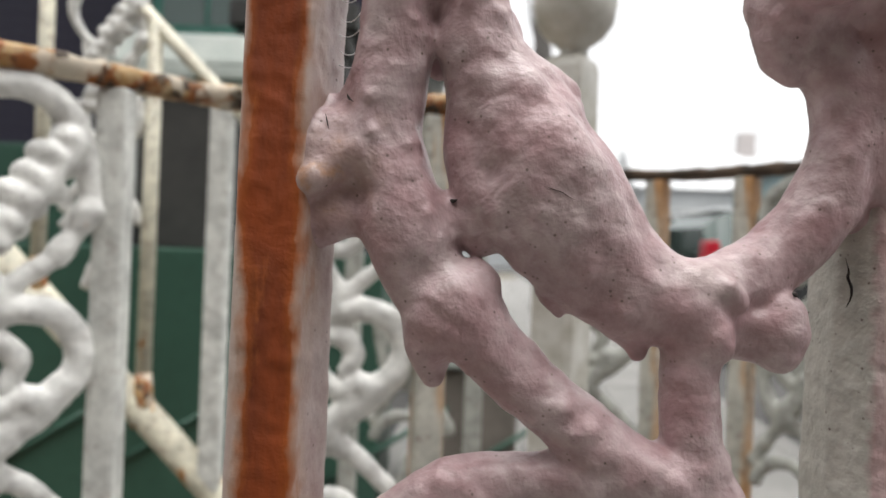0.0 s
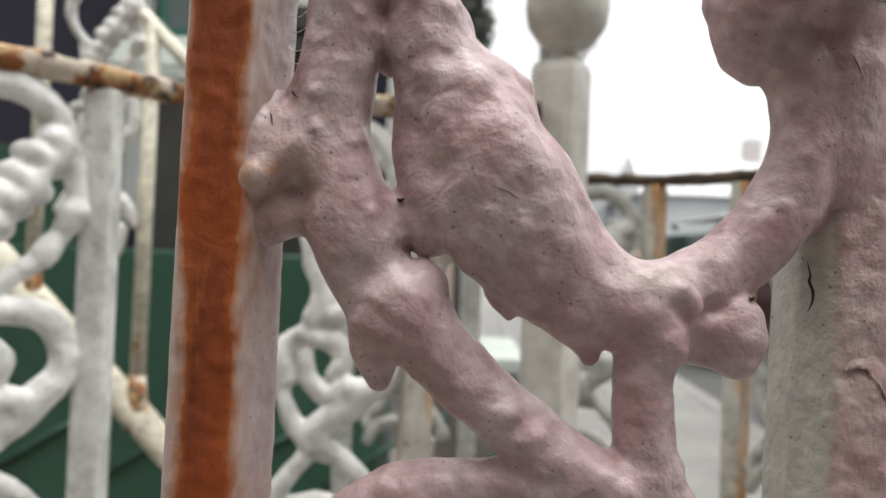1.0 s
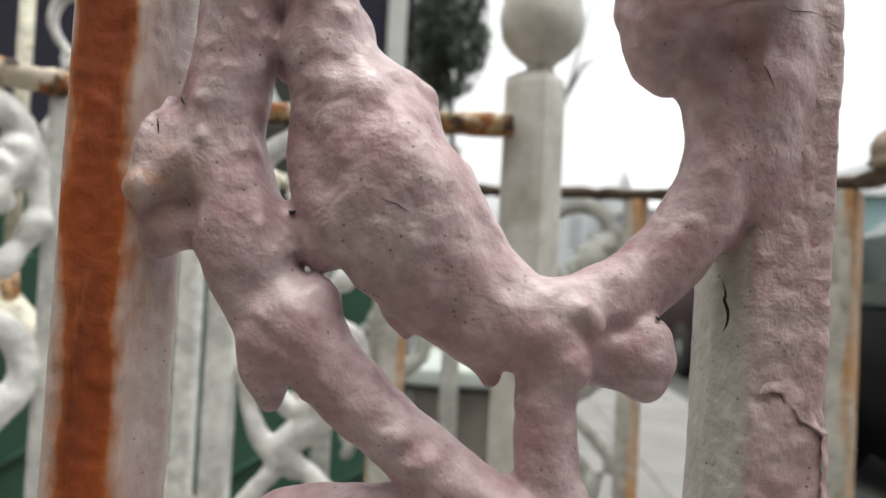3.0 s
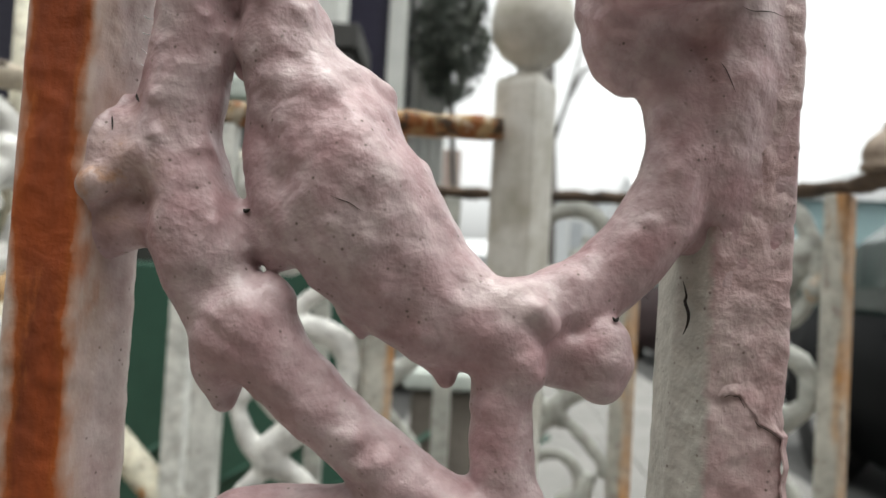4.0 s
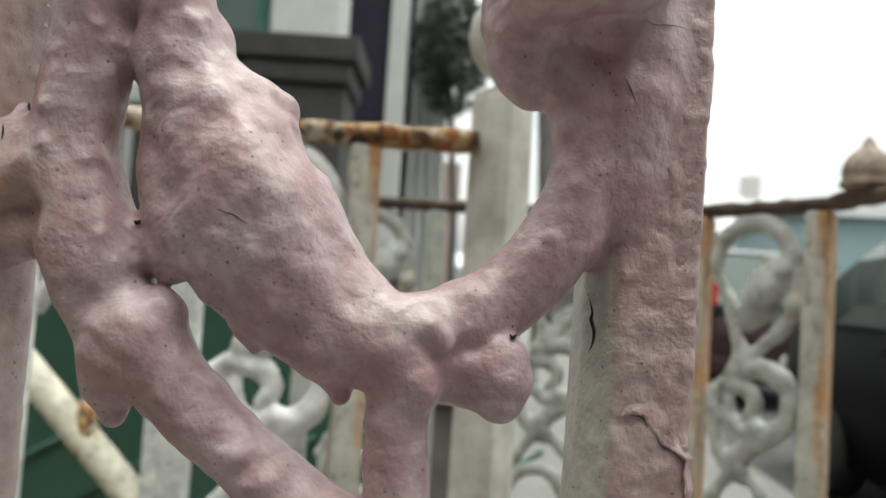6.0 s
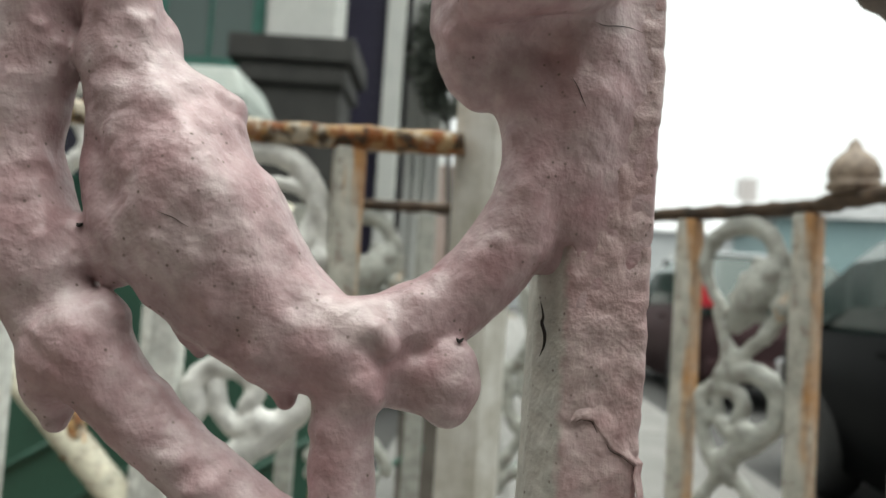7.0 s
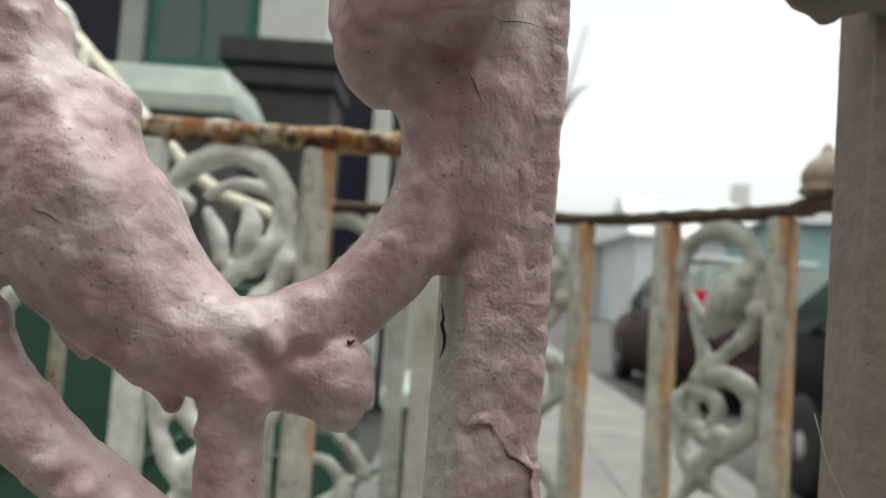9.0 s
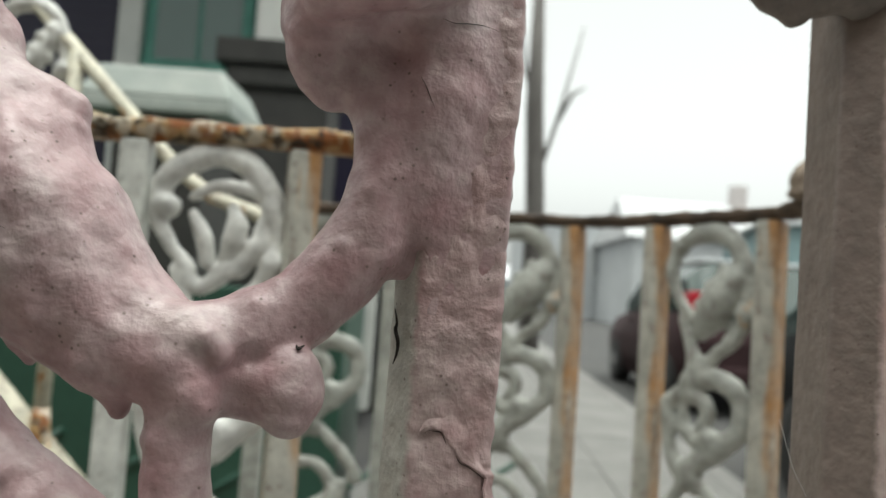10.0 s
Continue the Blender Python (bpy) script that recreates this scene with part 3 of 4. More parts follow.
# the tip of a leaf on the set-back post, its underside's shade put into the dark colour
far_leaf = [[((x - 101) * 1.34 + 101, 5 + (z - 5) * 1.34, r * 1.34, d * 1.34) for x, z, r, d in ((*p, 4)[:4] for p in stroke)] for stroke in (CLUMP, CLUMP_TIP, CLUMP_TIP_LEFT, CLUMP_NECK)]
part("leaf_tip", casting("leaf_tip", far_leaf, (160, -18, 80), (248, 26, 134), 0.9, 0.9, 0.95, ((10, 1.8), (4.5, 1.4), (2.4, 0.6)), 31), plain("shaded_leaf_paint", (0.17, 0.145, 0.13), (0.25, 0.21, 0.19), 70.0, 0.6, 0.001), gate, "ragged dark leaf tip on the set-back post", "", (-0.0055, 0.226, 1.0))


def crevice(name, points, width, label):
    """A thin dark line for a crack, a crease's shade and the flake's shadow, tapered at both ends."""
    line = smooth_line(points, 6)
    n = len(line) - 1
    part(name, tube(line, [width * (0.15 + math.sin(math.pi * i / n)) for i in range(n + 1)], 6, 0.6), M_DARK, gate, label)


crevice("crack", [(0.0974, 0.1834, 1.0022), (0.0981, 0.1830, 0.9990), (0.0979, 0.1830, 0.9975), (0.0986, 0.1825, 0.9950), (0.0985, 0.1826, 0.9925), (0.0978, 0.1832, 0.9902)], 0.00050, "dark wavy crack in the paint")
ORNAMENT = np.empty(len(mesh.vertices) * 3)
mesh.vertices.foreach_get("co", ORNAMENT)
ORNAMENT = ORNAMENT.reshape(-1, 3)


def on_paint(x, z):
    """The place on the ornament's front face at x, z (millimetres)."""
    near = ORNAMENT[(np.abs(ORNAMENT[:, 0] * 1000 - x) < 0.8) & (np.abs(ORNAMENT[:, 2] * 1000 - z) < 0.8)]
    return (x / 1000, 0.1735 + (near[:, 1].min() if len(near) else 0.0043), 1 + z / 1000)


for line, width, words in (
    ([(103.5, 60.6), (106, 60.2), (109, 60.7), (112, 61.2), (115.5, 61.0)], 0.00014, "fine crack across the paint"),
    ([(20.8, 14.8), (22.4, 14.2), (24.5, 13.6), (26.2, 12.6), (27.6, 12.0)], 0.00009, "fine slit in thick paint"),
    ([(99.8, 49.0), (101.0, 47.0), (102.0, 44.8), (103.2, 42.4)], 0.00012, "dark line for the shade of a crease in thick paint"),
    ([(-27.4, 30.2), (-26.8, 28.4), (-26.2, 26.4)], 0.00018, "short crack near the socket"),
    ([(-22.8, 35.0), (-22.2, 33.8), (-20.8, 32.6)], 0.00032, "dark pit near the socket"),
    ([(79.3, -6.2), (79.9, -6.9), (80.8, -6.2)], 0.00045, "dark curled pit under the arm"),
    ([(1.2, 12.0), (2.0, 11.6), (2.9, 12.0)], 0.00055, "dark hole between limb and leaf"),
):
    crevice("crack", [on_paint(x, z) for x, z in line], width, words)

# a curled flake of paint on the middle post: a jagged lifted edge, its shadow a dark strip
TEAR = [(-6.6, -22.6), (-5.6, -22.2), (-4.6, -21.6), (-3.4, -21.7), (-2.2, -21.9), (-1.0, -23.9), (0.6, -25.4), (2.0, -27.6), (3.8, -28.4), (6.0, -29.8), (7.0, -30.8), (6.6, -33), (7.4, -37), (6.8, -41), (7.6, -46), (6.9, -53)]
bm = bmesh.new()
rows = []
for i, (x, z) in enumerate(TEAR):
    ax, az = TEAR[min(i + 1, len(TEAR) - 1)][0] - TEAR[max(i - 1, 0)][0], TEAR[min(i + 1, len(TEAR) - 1)][1] - TEAR[max(i - 1, 0)][1]
    n = math.hypot(ax, az)
    ox, oz = -az / n, ax / n
    out = 8.4 - x if i > 8 else 7.0 * min(1.0, 0.12 + 0.2 * i)
    lift = (0.70 + 0.25 * math.sin(i * 2.3)) * min(1.0, 0.05 + i * 0.22)
    rows.append([bm.verts.new(((x + ox * d) / 1000, -up / 1000, (z + oz * d) / 1000)) for d, up in ((out, -0.9), (0.5 * out, -0.1), (min(0.25 * out, 1.6), 0.35), (0.4, lift), (0.0, lift), (0.2, lift - 0.3), (2.0, -0.9))])
for p, q in zip(rows, rows[1:]):
    for k in range(6):
        bm.faces.new((p[k], p[k + 1], q[k + 1], q[k])).smooth = k < 3
bmesh.ops.recalc_face_normals(bm, faces=bm.faces)
part("paint_flake", bm, M_POST, gate, "curled edge of peeling pink paint", "", (0.1113, 0.178, 1.0))

# dark strip drawn as the shadow in the gap under the flake
crevice("tear_shadow", [(0.1113 + (x - 0.25) / 1000, 0.1777, 1.0 + (z - 0.45) / 1000) for x, z in TEAR[1:12]], 0.00009, "dark strip for the shadow under the lifted paint")

# spider silk between the rusty post and the limb, and over the gap by the dull post
for z, rise, sag in ((0.044, 0.001, 0.002), (0.0475, 0.002, 0.003), (0.051, 0.003, 0.0025), (0.055, 0.004, 0.0035), (0.0595, 0.003, 0.003), (0.064, 0.004, 0.003)):
    ends = Vector((-0.0268, 0.180, 1 + z)), Vector((-0.0185, 0.1735, 1 + z + rise))
    pts = [ends[0].lerp(ends[1], t) - Vector((0, 0, sag * math.sin(math.pi * t))) for t in np.linspace(0, 1, 11)]
    tagged(part("spider_silk", tube(pts, [0.00011] * 11, 5), M_SILK, None, "fine white spider thread strung between painted bars"), category="cobweb", group="spider threads")
tagged(part("spider_silk", tube([(0.1985, 0.2235, 0.979), (0.2045, 0.228, 0.966), (0.2200, 0.238, 0.944)], [0.00006] * 3, 5), M_SILK, None, "fine white spider thread hanging beside a post"), category="cobweb", group="spider threads")


# ---- rear railing ----
def wide(stroke):
    """Spread a stroke of the railing casting to fill its bay."""
    return [(1.12 * p[0], p[1], 1.26 * p[2], *p[3:]) for p in stroke]


CAST_LOOP = wide([(-16, 0, 4.4), (-34, 23, 5.5), (-43, 48, 6.4), (-38, 74, 7.6), (-17, 92, 8.4), (9, 95, 8.4), (28, 82, 8.4), (41, 56, 7.3), (46, 30, 6.2), (45, 10, 7.0)])
CAST_RIBS = [wide([(x - 4 - 0.62 * w, z + 3 + 0.40 * w, 7.0, 1), (x - 4, z + 3, 9.6, -4), (x - 4 + 0.62 * w, z + 3 - 0.40 * w, 7.0, 1)]) for x, z, w in ((35, 57, 6), (26, 43, 13), (19, 25, 15), (8, 12, 14), (1, -5, 9), (-6, -17, 4))]
CAST_VEIN = wide([(32, 50, 5, -8), (18, 26, 5, -10), (2, -2, 4.5, -9)])
CAST_STEM_L = wide([(-27, 0, 4.4), (-19, -26, 6.2), (-12, -47, 7.4), (-17, -69, 7.6)])
CAST_STEM_R = wide([(45, 8, 8.6, -2), (37, -8, 6.4), (28, -22, 8.0), (24, -27, 5.8), (10, -38, 6.0), (-8, -56, 6.4)])
CAST_CURL = wide([(-17, -69, 7.6), (8, -62, 8.4), (30, -69, 8.6), (42, -90, 8.6), (39, -112, 9.0), (22, -131, 10.4), (1, -150, 10.6), (-12, -162, 9)])
CAST_HOOK = wide([(-36, -120, 7), (-41, -99, 7), (-27, -84, 7.6), (-5, -86, 7.6), (6, -100, 7), (0, -114, 6.4)])
CAST_BUD = wide([(-23, -98, 5.5), (-20, -119, 6.4), (-5, -132, 7), (11, -126, 9.4, -3)])
CAST_FALL = wide([(-41, -99, 6.4), (-39, -128, 5.8), (-31, -155, 7), (-15, -175, 8.6)])
CAST_TIP = wide([(-12, -165, 9), (-4, -182, 6.5)])
CAST_ARM_L = wide([(-10, -172, 7), (-32, -200, 6.5), (-46, -225, 6.5)])
CAST_ARM_R = wide([(-10, -172, 7), (14, -190, 6.5), (40, -222, 6.8), (47, -240, 6.8)])
CAST_LOW = wide([(-45, -250, 6), (-30, -228, 6.4), (-4, -222, 6.4), (16, -240, 6.4), (20, -262, 6.4), (0, -280, 8)])
CAST_LOWLEAF = wide([(30, -250, 8), (18, -278, 13), (0, -305, 12), (-12, -330, 8)])
scroll_mesh = casting("scroll", [CAST_LOOP, *CAST_RIBS, CAST_VEIN, CAST_STEM_L, CAST_STEM_R, CAST_CURL, CAST_HOOK, CAST_BUD, CAST_FALL, CAST_TIP, CAST_ARM_L, CAST_ARM_R, CAST_LOW, CAST_LOWLEAF],
    (-68, -32, -352), (68, 30, 116), 1.6, 1.6, 0.85, ((9, 1.4), (4.5, 0.7)), 9)


def bar_mesh(name, w, d, z_lo, z_hi):
    """A square iron bar with worn rounded edges."""
    bm = cube((-w / 2, -d / 2, z_lo), (w / 2, d / 2, z_hi), w * 0.18)
    for f in bm.faces:
        f.smooth = False
    mesh = bpy.data.meshes.new(name)
    bm.to_mesh(mesh)
    bm.free()
    return mesh


def rail_mesh(name, line, w, h, seed):
    """A flat top rail swept along a bent line, with pitted and swollen rust."""
    pts = smooth_line(line, 14)
    bm = bmesh.new()
    rings = []
    shape = [(-0.46, -0.12), (-0.26, -0.5), (0.26, -0.5), (0.46, -0.12), (0.5, 0.38), (0.40, 0.5), (-0.40, 0.5), (-0.5, 0.38)]
    for i, p in enumerate(pts):
        d = Vector(pts[min(i + 1, len(pts) - 1)] - pts[max(i - 1, 0)]).normalized()
        side = d.cross(Vector((0, 0, 1))).normalized()
        ring = []
        for a, b in shape:
            q = Vector(p) + side * a * w + Vector((0, 0, b * h))
            ring.append(bm.verts.new(q + 0.0030 * noise.noise_vector(q * 60 + Vector((seed, 0, 0)))))
        rings.append(ring)
    for a, b in zip(rings, rings[1:]):
        for k in range(8):
            bm.faces.new((a[k], a[(k + 1) % 8], b[(k + 1) % 8], b[k])).smooth = True
    bm.faces.new(list(reversed(rings[0])))
    bm.faces.new(rings[-1])
    bmesh.ops.recalc_face_normals(bm, faces=bm.faces)
    return bm


bar_m, bar_rust_m = bar_mesh("bar", 0.024, 0.022, -1.115, 0.0), bar_mesh("bar_rusty", 0.026, 0.022, -1.10, 0.0)
CAST_LEAF = wide([(36, 58, 7, 0), (27, 42, 13, -1), (16, 24, 17, -2), (5, 6, 14, -1), (-5, -14, 7, 0)])
LEAF_LOBES = [wide([(x - 0.8 * w, z + 0.5 * w, 5.5, 1), (x + 0.8 * w, z - 0.5 * w, 5.5, 1)]) for x, z, w in ((29, 46, 17), (18, 26, 22), (6, 7, 18))]
worn_scroll = casting("worn_scroll", [CAST_LOOP, CAST_LEAF, *LEAF_LOBES, CAST_STEM_L, CAST_STEM_R, CAST_CURL, CAST_HOOK, CAST_BUD, CAST_FALL, CAST_TIP, CAST_ARM_L, CAST_ARM_R, CAST_LOW, CAST_LOWLEAF],
    (-68, -32, -352), (68, 30, 116), 1.6, 2.2, 0.72, ((9, 1.8), (4.5, 0.8)), 17)
CUP_LEAF = [wide(s) for s in ([(-18, 60, 2.6), (0, 69, 4.2, -3), (20, 68, 4.4, -3), (35, 58, 3)], [(-17, 45, 3.5), (-9, 30, 5.6, -2), (-3, 8, 5.5)], [(12, 52, 4), (17, 36, 7, -4), (11, 12, 6.5)],
    [(35, 42, 4), (33, 24, 6.5, -2), (19, 2, 6)], [(-22, -2, 5), (-6, -14, 6), (10, 2, 7)], [(-36, 52, 8.5, -3), (-35, 50, 8)])]
broad_scroll = casting("cup_scroll", [CAST_LOOP, *CUP_LEAF, CAST_STEM_L, CAST_STEM_R, CAST_CURL, CAST_HOOK, CAST_BUD, CAST_FALL, CAST_TIP, CAST_ARM_L, CAST_ARM_R, CAST_LOW, CAST_LOWLEAF],
    (-68, -32, -352), (68, 30, 116), 1.6, 1.8, 0.80, ((9, 1.5), (4.5, 0.7)), 21)
broad_scroll.materials.append(M_WHITE)
scroll_mesh.materials.append(M_WHITE)
worn_scroll.materials.append(M_WORN_SHADED)
worn_bar = bar_m.copy()
worn_bar.materials.append(M_WORN_SHADED)
bar_m.materials.append(M_BAR)
bar_rust_m.materials.append(M_BAR_RUST)


def heading(a, b):
    return math.atan2(b[1] - a[1], b[0] - a[0])


# left run, up to the ball post
railing = thing("railing", "white-painted iron railing with scroll panels and a rusted top rail", "railing", "rear railings")
LEFT_RUN = [(-0.46, 0.366), (-0.349, 0.479), (-0.252, 0.577), (-0.187, 0.640), (-0.147, 0.643), (-0.009, 0.643), (0.085, 0.643)]
part("top_rail", rail_mesh("top_rail", [(x, y, 1.124) for x, y in LEFT_RUN], 0.026, 0.017, 2.0), M_RAIL, railing, "flat top rail with orange rust and cream paint")
part("bottom_rail", rail_mesh("bottom_rail", [(x, y, 0.10) for x, y in LEFT_RUN], 0.026, 0.017, 5.0), M_RAIL, railing)
for (x, y), rust in ((LEFT_RUN[1], 0), (LEFT_RUN[2], 0), (LEFT_RUN[4], 0), (LEFT_RUN[5], 1)):
    part("bar", bar_rust_m if rust else bar_m, None, railing, "bar streaked with orange rust" if rust else "", "", (x, y, 1.116), radians(20) if rust else 0.0)
for a, b in ((LEFT_RUN[1], LEFT_RUN[2]), (LEFT_RUN[4], LEFT_RUN[5])):
    part("scroll_panel", scroll_mesh if a[0] < -0.2 else broad_scroll, None, railing, "", "", ((a[0] + b[0]) / 2, (a[1] + b[1]) / 2, 1.012), heading(a, b))

# right run, bending towards the camera at its finial
railing2 = thing("railing", "worn white iron railing, greyed for shade, with a dark rusted bent rail", "railing", "rear railings")
RIGHT_RUN = [(-0.12, 1.035), (0.048, 1.030), (0.142, 1.021), (0.276, 0.982), (0.361, 0.905), (0.442, 0.785), (0.449, 0.715), (0.50, 0.48)]
part("top_rail", rail_mesh("top_rail", [(x, y, 1.110) for x, y in RIGHT_RUN], 0.024, 0.014, 8.0), M_RAIL_DARK, railing2, "dark rusted top rail")
part("bottom_rail", rail_mesh("bottom_rail", [(x, y, 0.10) for x, y in RIGHT_RUN], 0.024, 0.014, 8.0), M_RAIL_DARK, railing2)
for (x, y), rust in zip(RIGHT_RUN, (0, 0, 0, 1, 1, 1, -1, 0)):
    if rust < 0:
        continue
    part("bar", bar_rust_m if rust else worn_bar, None, railing2, "bar streaked with orange rust" if rust else "", "", (x, y, 1.104), heading(RIGHT_RUN[3], RIGHT_RUN[5]) if x > 0.2 else 0.0)
for a, b in ((RIGHT_RUN[0], RIGHT_RUN[1]), (RIGHT_RUN[2], RIGHT_RUN[3]), (RIGHT_RUN[4], RIGHT_RUN[5])):
    part("scroll_panel", worn_scroll, None, railing2, "", "", ((a[0] + b[0]) / 2, (a[1] + b[1]) / 2, 0.998), heading(a, b))
part("finial", lathe([(0.013, 0), (0.0235, 0.003), (0.024, 0.007), (0.0210, 0.011), (0.0225, 0.015), (0.0220, 0.022), (0.0175, 0.031), (0.011, 0.037), (0.0065, 0.041), (0.0048, 0.046), (0.0, 0.052)], 16), plain("brown_finial", (0.16, 0.115, 0.085), (0.34, 0.27, 0.21), 90.0), railing2, "rust-brown pointed acorn finial", "", (0.449, 0.715, 1.116))

# the ball-topped post
ball_post = thing("ball_post", "square grey-white iron post topped with a ball", "post")
bm = cube((-0.0215, -0.0215, 0.0), (0.0215, 0.0215, 1.172), 0.009)
part("shaft", bm, M_GREY_POST, ball_post, "", "", (0.105, 0.662, 0), radians(-32))
part("ball_finial", lathe([(0.016, 0), (0.015, 0.008), (0.013, 0.014), (0.0115, 0.020), (0.016, 0.025), (0.026, 0.032), (0.034, 0.044), (0.0365, 0.060), (0.034, 0.076), (0.026, 0.088), (0.013, 0.095), (0.0, 0.097)], 28), M_GREY_POST, ball_post, "grey ball finial on a short neck", "", (0.108, 0.662, 1.160))
part("collar", cube((-0.0195, -0.0195, -0.008), (0.0195, 0.0195, 0.010), 0.004, 0.7), M_GREY_POST, ball_post, "", "", (0.106, 0.662, 1.165), radians(-32))

# sloping stair railing behind
stair = thing("stair_railing", "cream-painted sloping stair railing with rust at its joints", "railing")
part("handrail", tube([(-0.62, 1.05, 1.52), (-0.30, 1.05, 1.195), (-0.25, 1.05, 1.146), (-0.205, 1.05, 1.116), (-0.15, 1.05, 1.100), (-0.118, 1.05, 1.084), (-0.110, 1.05, 1.06)], [0.0105] * 6 + [0.008], 12, 0.7), M_CREAM, stair)
part("lower_rail", tube([(-0.62, 1.05, 0.985), (-0.42, 1.05, 0.778), (-0.05, 1.05, 0.395), (0.28, 1.05, 0.0)], [0.022] * 4, 12, 0.7), M_CREAM, stair)
part("newel", cube((-0.326, 1.035, 0.66), (-0.296, 1.065, 1.20), 0.005), M_BAR, stair, "square white newel bar")
for x in (-0.56, -0.408):
    top, low = 1.46 - 1.02 * (x + 0.56), 0.925 - 1.02 * (x + 0.56)
    part("baluster", tube([(x, 1.05, low - 0.02), (x, 1.05, top)], [0.0105] * 2, 10), M_CREAM, stair, "cream baluster rusting at its foot")
    part("foot", tube([(x, 1.05, low - 0.025), (x, 1.05, low + 0.012), (x, 1.05, low + 0.05)], [0.017, 0.014, 0.0108], 10), M_RAIL, stair, "rusted baluster foot")
part("scroll_panel", scroll_mesh, None, stair, "", "", (-0.475, 1.05, 1.27))
part("foot", cube((0.25, 1.03, 0.0), (0.30, 1.07, 0.06), 0.004), M_CREAM, stair)


# ---- house and steps ----
steps = thing("stair_wall", "dark green painted side wall of the front steps", "wall", "", "structure")
part("wall_face", cube((-7.0, 2.85, -0.02), (-0.22, 3.6, 0.98), 0.01), M_GREEN, steps)
part("wall_face", cube((-7.0, 3.2, 0.98), (-1.55, 3.6, 1.40), 0.01), M_GREEN, steps)
for i in range(9):
    bm = tube([(-3.4 + 0.42 * i, 2.84, 0.10), (-2.9 + 0.42 * i, 2.84, 0.42)], [0.012] * 2, 6)
    part("moulding", bm, M_GREEN, steps)
block = thing("step_block", "low grey-brown masonry block with a pale coping beside the steps", "wall")
part("body", cube((-0.06, 2.86, -0.02), (0.30, 3.55, 0.555), 0.012), plain("stained_masonry", (0.10, 0.088, 0.075), (0.17, 0.15, 0.13), 7.0, 0.85, 0.006), block)
part("coping", cube((-0.09, 2.82, 0.57), (0.33, 3.58, 0.635), 0.015), M_CAP, block, "pale stone coping")
# dark strip stands in for the shadow under the coping
part("shadow_band", cube((-0.05, 2.87, 0.555), (0.29, 3.54, 0.57), 0.004), M_PEDESTAL, block)
newel = thing("newel_pillar", "square stair pillar with a pale bevelled cap on a dark grey body", "pillar")
part("body", cube((-1.40, 3.42, 0.975), (-0.98, 3.95, 1.74), 0.012), M_PEDESTAL, newel)
part("cap", cube((-1.56, 3.36, 1.80), (-0.86, 4.02, 1.955), 0.02, 0.80), M_CAP, newel, "pale bevelled cap stone")
part("cap_moulding", cube((-1.56, 3.36, 1.735), (-0.86, 4.02, 1.798), 0.012), M_CAP, newel)
column = thing("porch_column", "white square porch column on a dark grey pedestal", "column")
part("pedestal", cube((-1.33, 5.05, 0.0), (-0.70, 5.6, 2.30), 0.015), M_PEDESTAL, column)
part("pedestal_cap", cube((-1.46, 4.96, 2.45), (-0.61, 5.7, 2.62), 0.02), M_PEDESTAL, column)
part("cap_moulding", cube((-1.39, 5.0, 2.30), (-0.66, 5.65, 2.447), 0.03), M_PEDESTAL, column)
part("shaft", cube((-1.24, 5.1, 2.62), (-0.77, 5.55, 5.5), 0.02), M_TRIM, column, "white column shaft")
porch = tagged(part("porch_floor", cube((-7, 3.6, -0.02), (-0.6, 6.5, 0.9), 0.01), M_GREEN, None, "dark green porch base behind the steps", "structure"), category="porch")
tagged(part("porch_roof", cube((-7, 3.3, 5.5), (-0.5, 6.7, 5.8), 0.02), M_PEDESTAL, None, "dark porch roof over the columns", "structure"), category="roof")
house = thing("house", "deep purple clapboard house with white and green trim", "house")
part("wall", cube((-8, 6.56, -0.02), (-0.55, 12, 6.4)), M_PURPLE, house)
bm = bmesh.new()
ring = [bm.verts.new(p) for p in ((-8, 6.56, 0), (-8, 6.55, 0.115), (-8, 6.545, 0.0), (-0.55, 6.56, 0), (-0.55, 6.55, 0.115), (-0.55, 6.545, 0.0))]
for f in ((0, 2, 1), (3, 4, 5), (2, 5, 4, 1), (0, 3, 5, 2), (0, 1, 4, 3)):
    bm.faces.new([ring[i] for i in f])
board_mesh = bpy.data.meshes.new("clapboard")
bmesh.ops.recalc_face_normals(bm, faces=bm.faces)
bm.to_mesh(board_mesh)
bm.free()
board_mesh.materials.append(M_PURPLE)
for i in range(48):
    part("clapboard", board_mesh, None, house, "", "", (0, 0, 0.9 + 0.11 * i))
part("corner_board", cube((-0.555, 6.42, 0.0), (-0.40, 6.6, 6.4), 0.01), M_TRIM, house, "white corner board")
window = part("window", cube((-2.56, 6.47, 1.3), (-1.62, 6.525, 4.6), 0.008), M_GREEN_TRIM, house, "tall green-framed window")
part("pane", cube((-2.46, 6.46, 1.42), (-2.10, 6.469, 4.5)), M_PANE, window)
part("pane", cube((-2.06, 6.46, 1.42), (-1.72, 6.469, 4.5)), M_PANE, window)
part("sash_bar", cube((-2.56, 6.44, 2.78), (-1.62, 6.468, 2.86), 0.006), M_GREEN_TRIM, window)
for x in (-2.78, -1.60):
    part("window_casing", cube((x, 6.43, 1.2), (x + 0.2, 6.52, 4.8), 0.01), M_TRIM, house, "white window casing")
part("roof", cube((-8.3, 6.2, 6.4), (-0.2, 12.4, 6.6), 0.03), M_PEDESTAL, house)
annex = thing("neighbour_porch", "white slatted porch side of the next house", "house")
part("wall", cube((-0.40, 7.2, -0.02), (-0.05, 11, 5.5)), M_TRIM, annex)
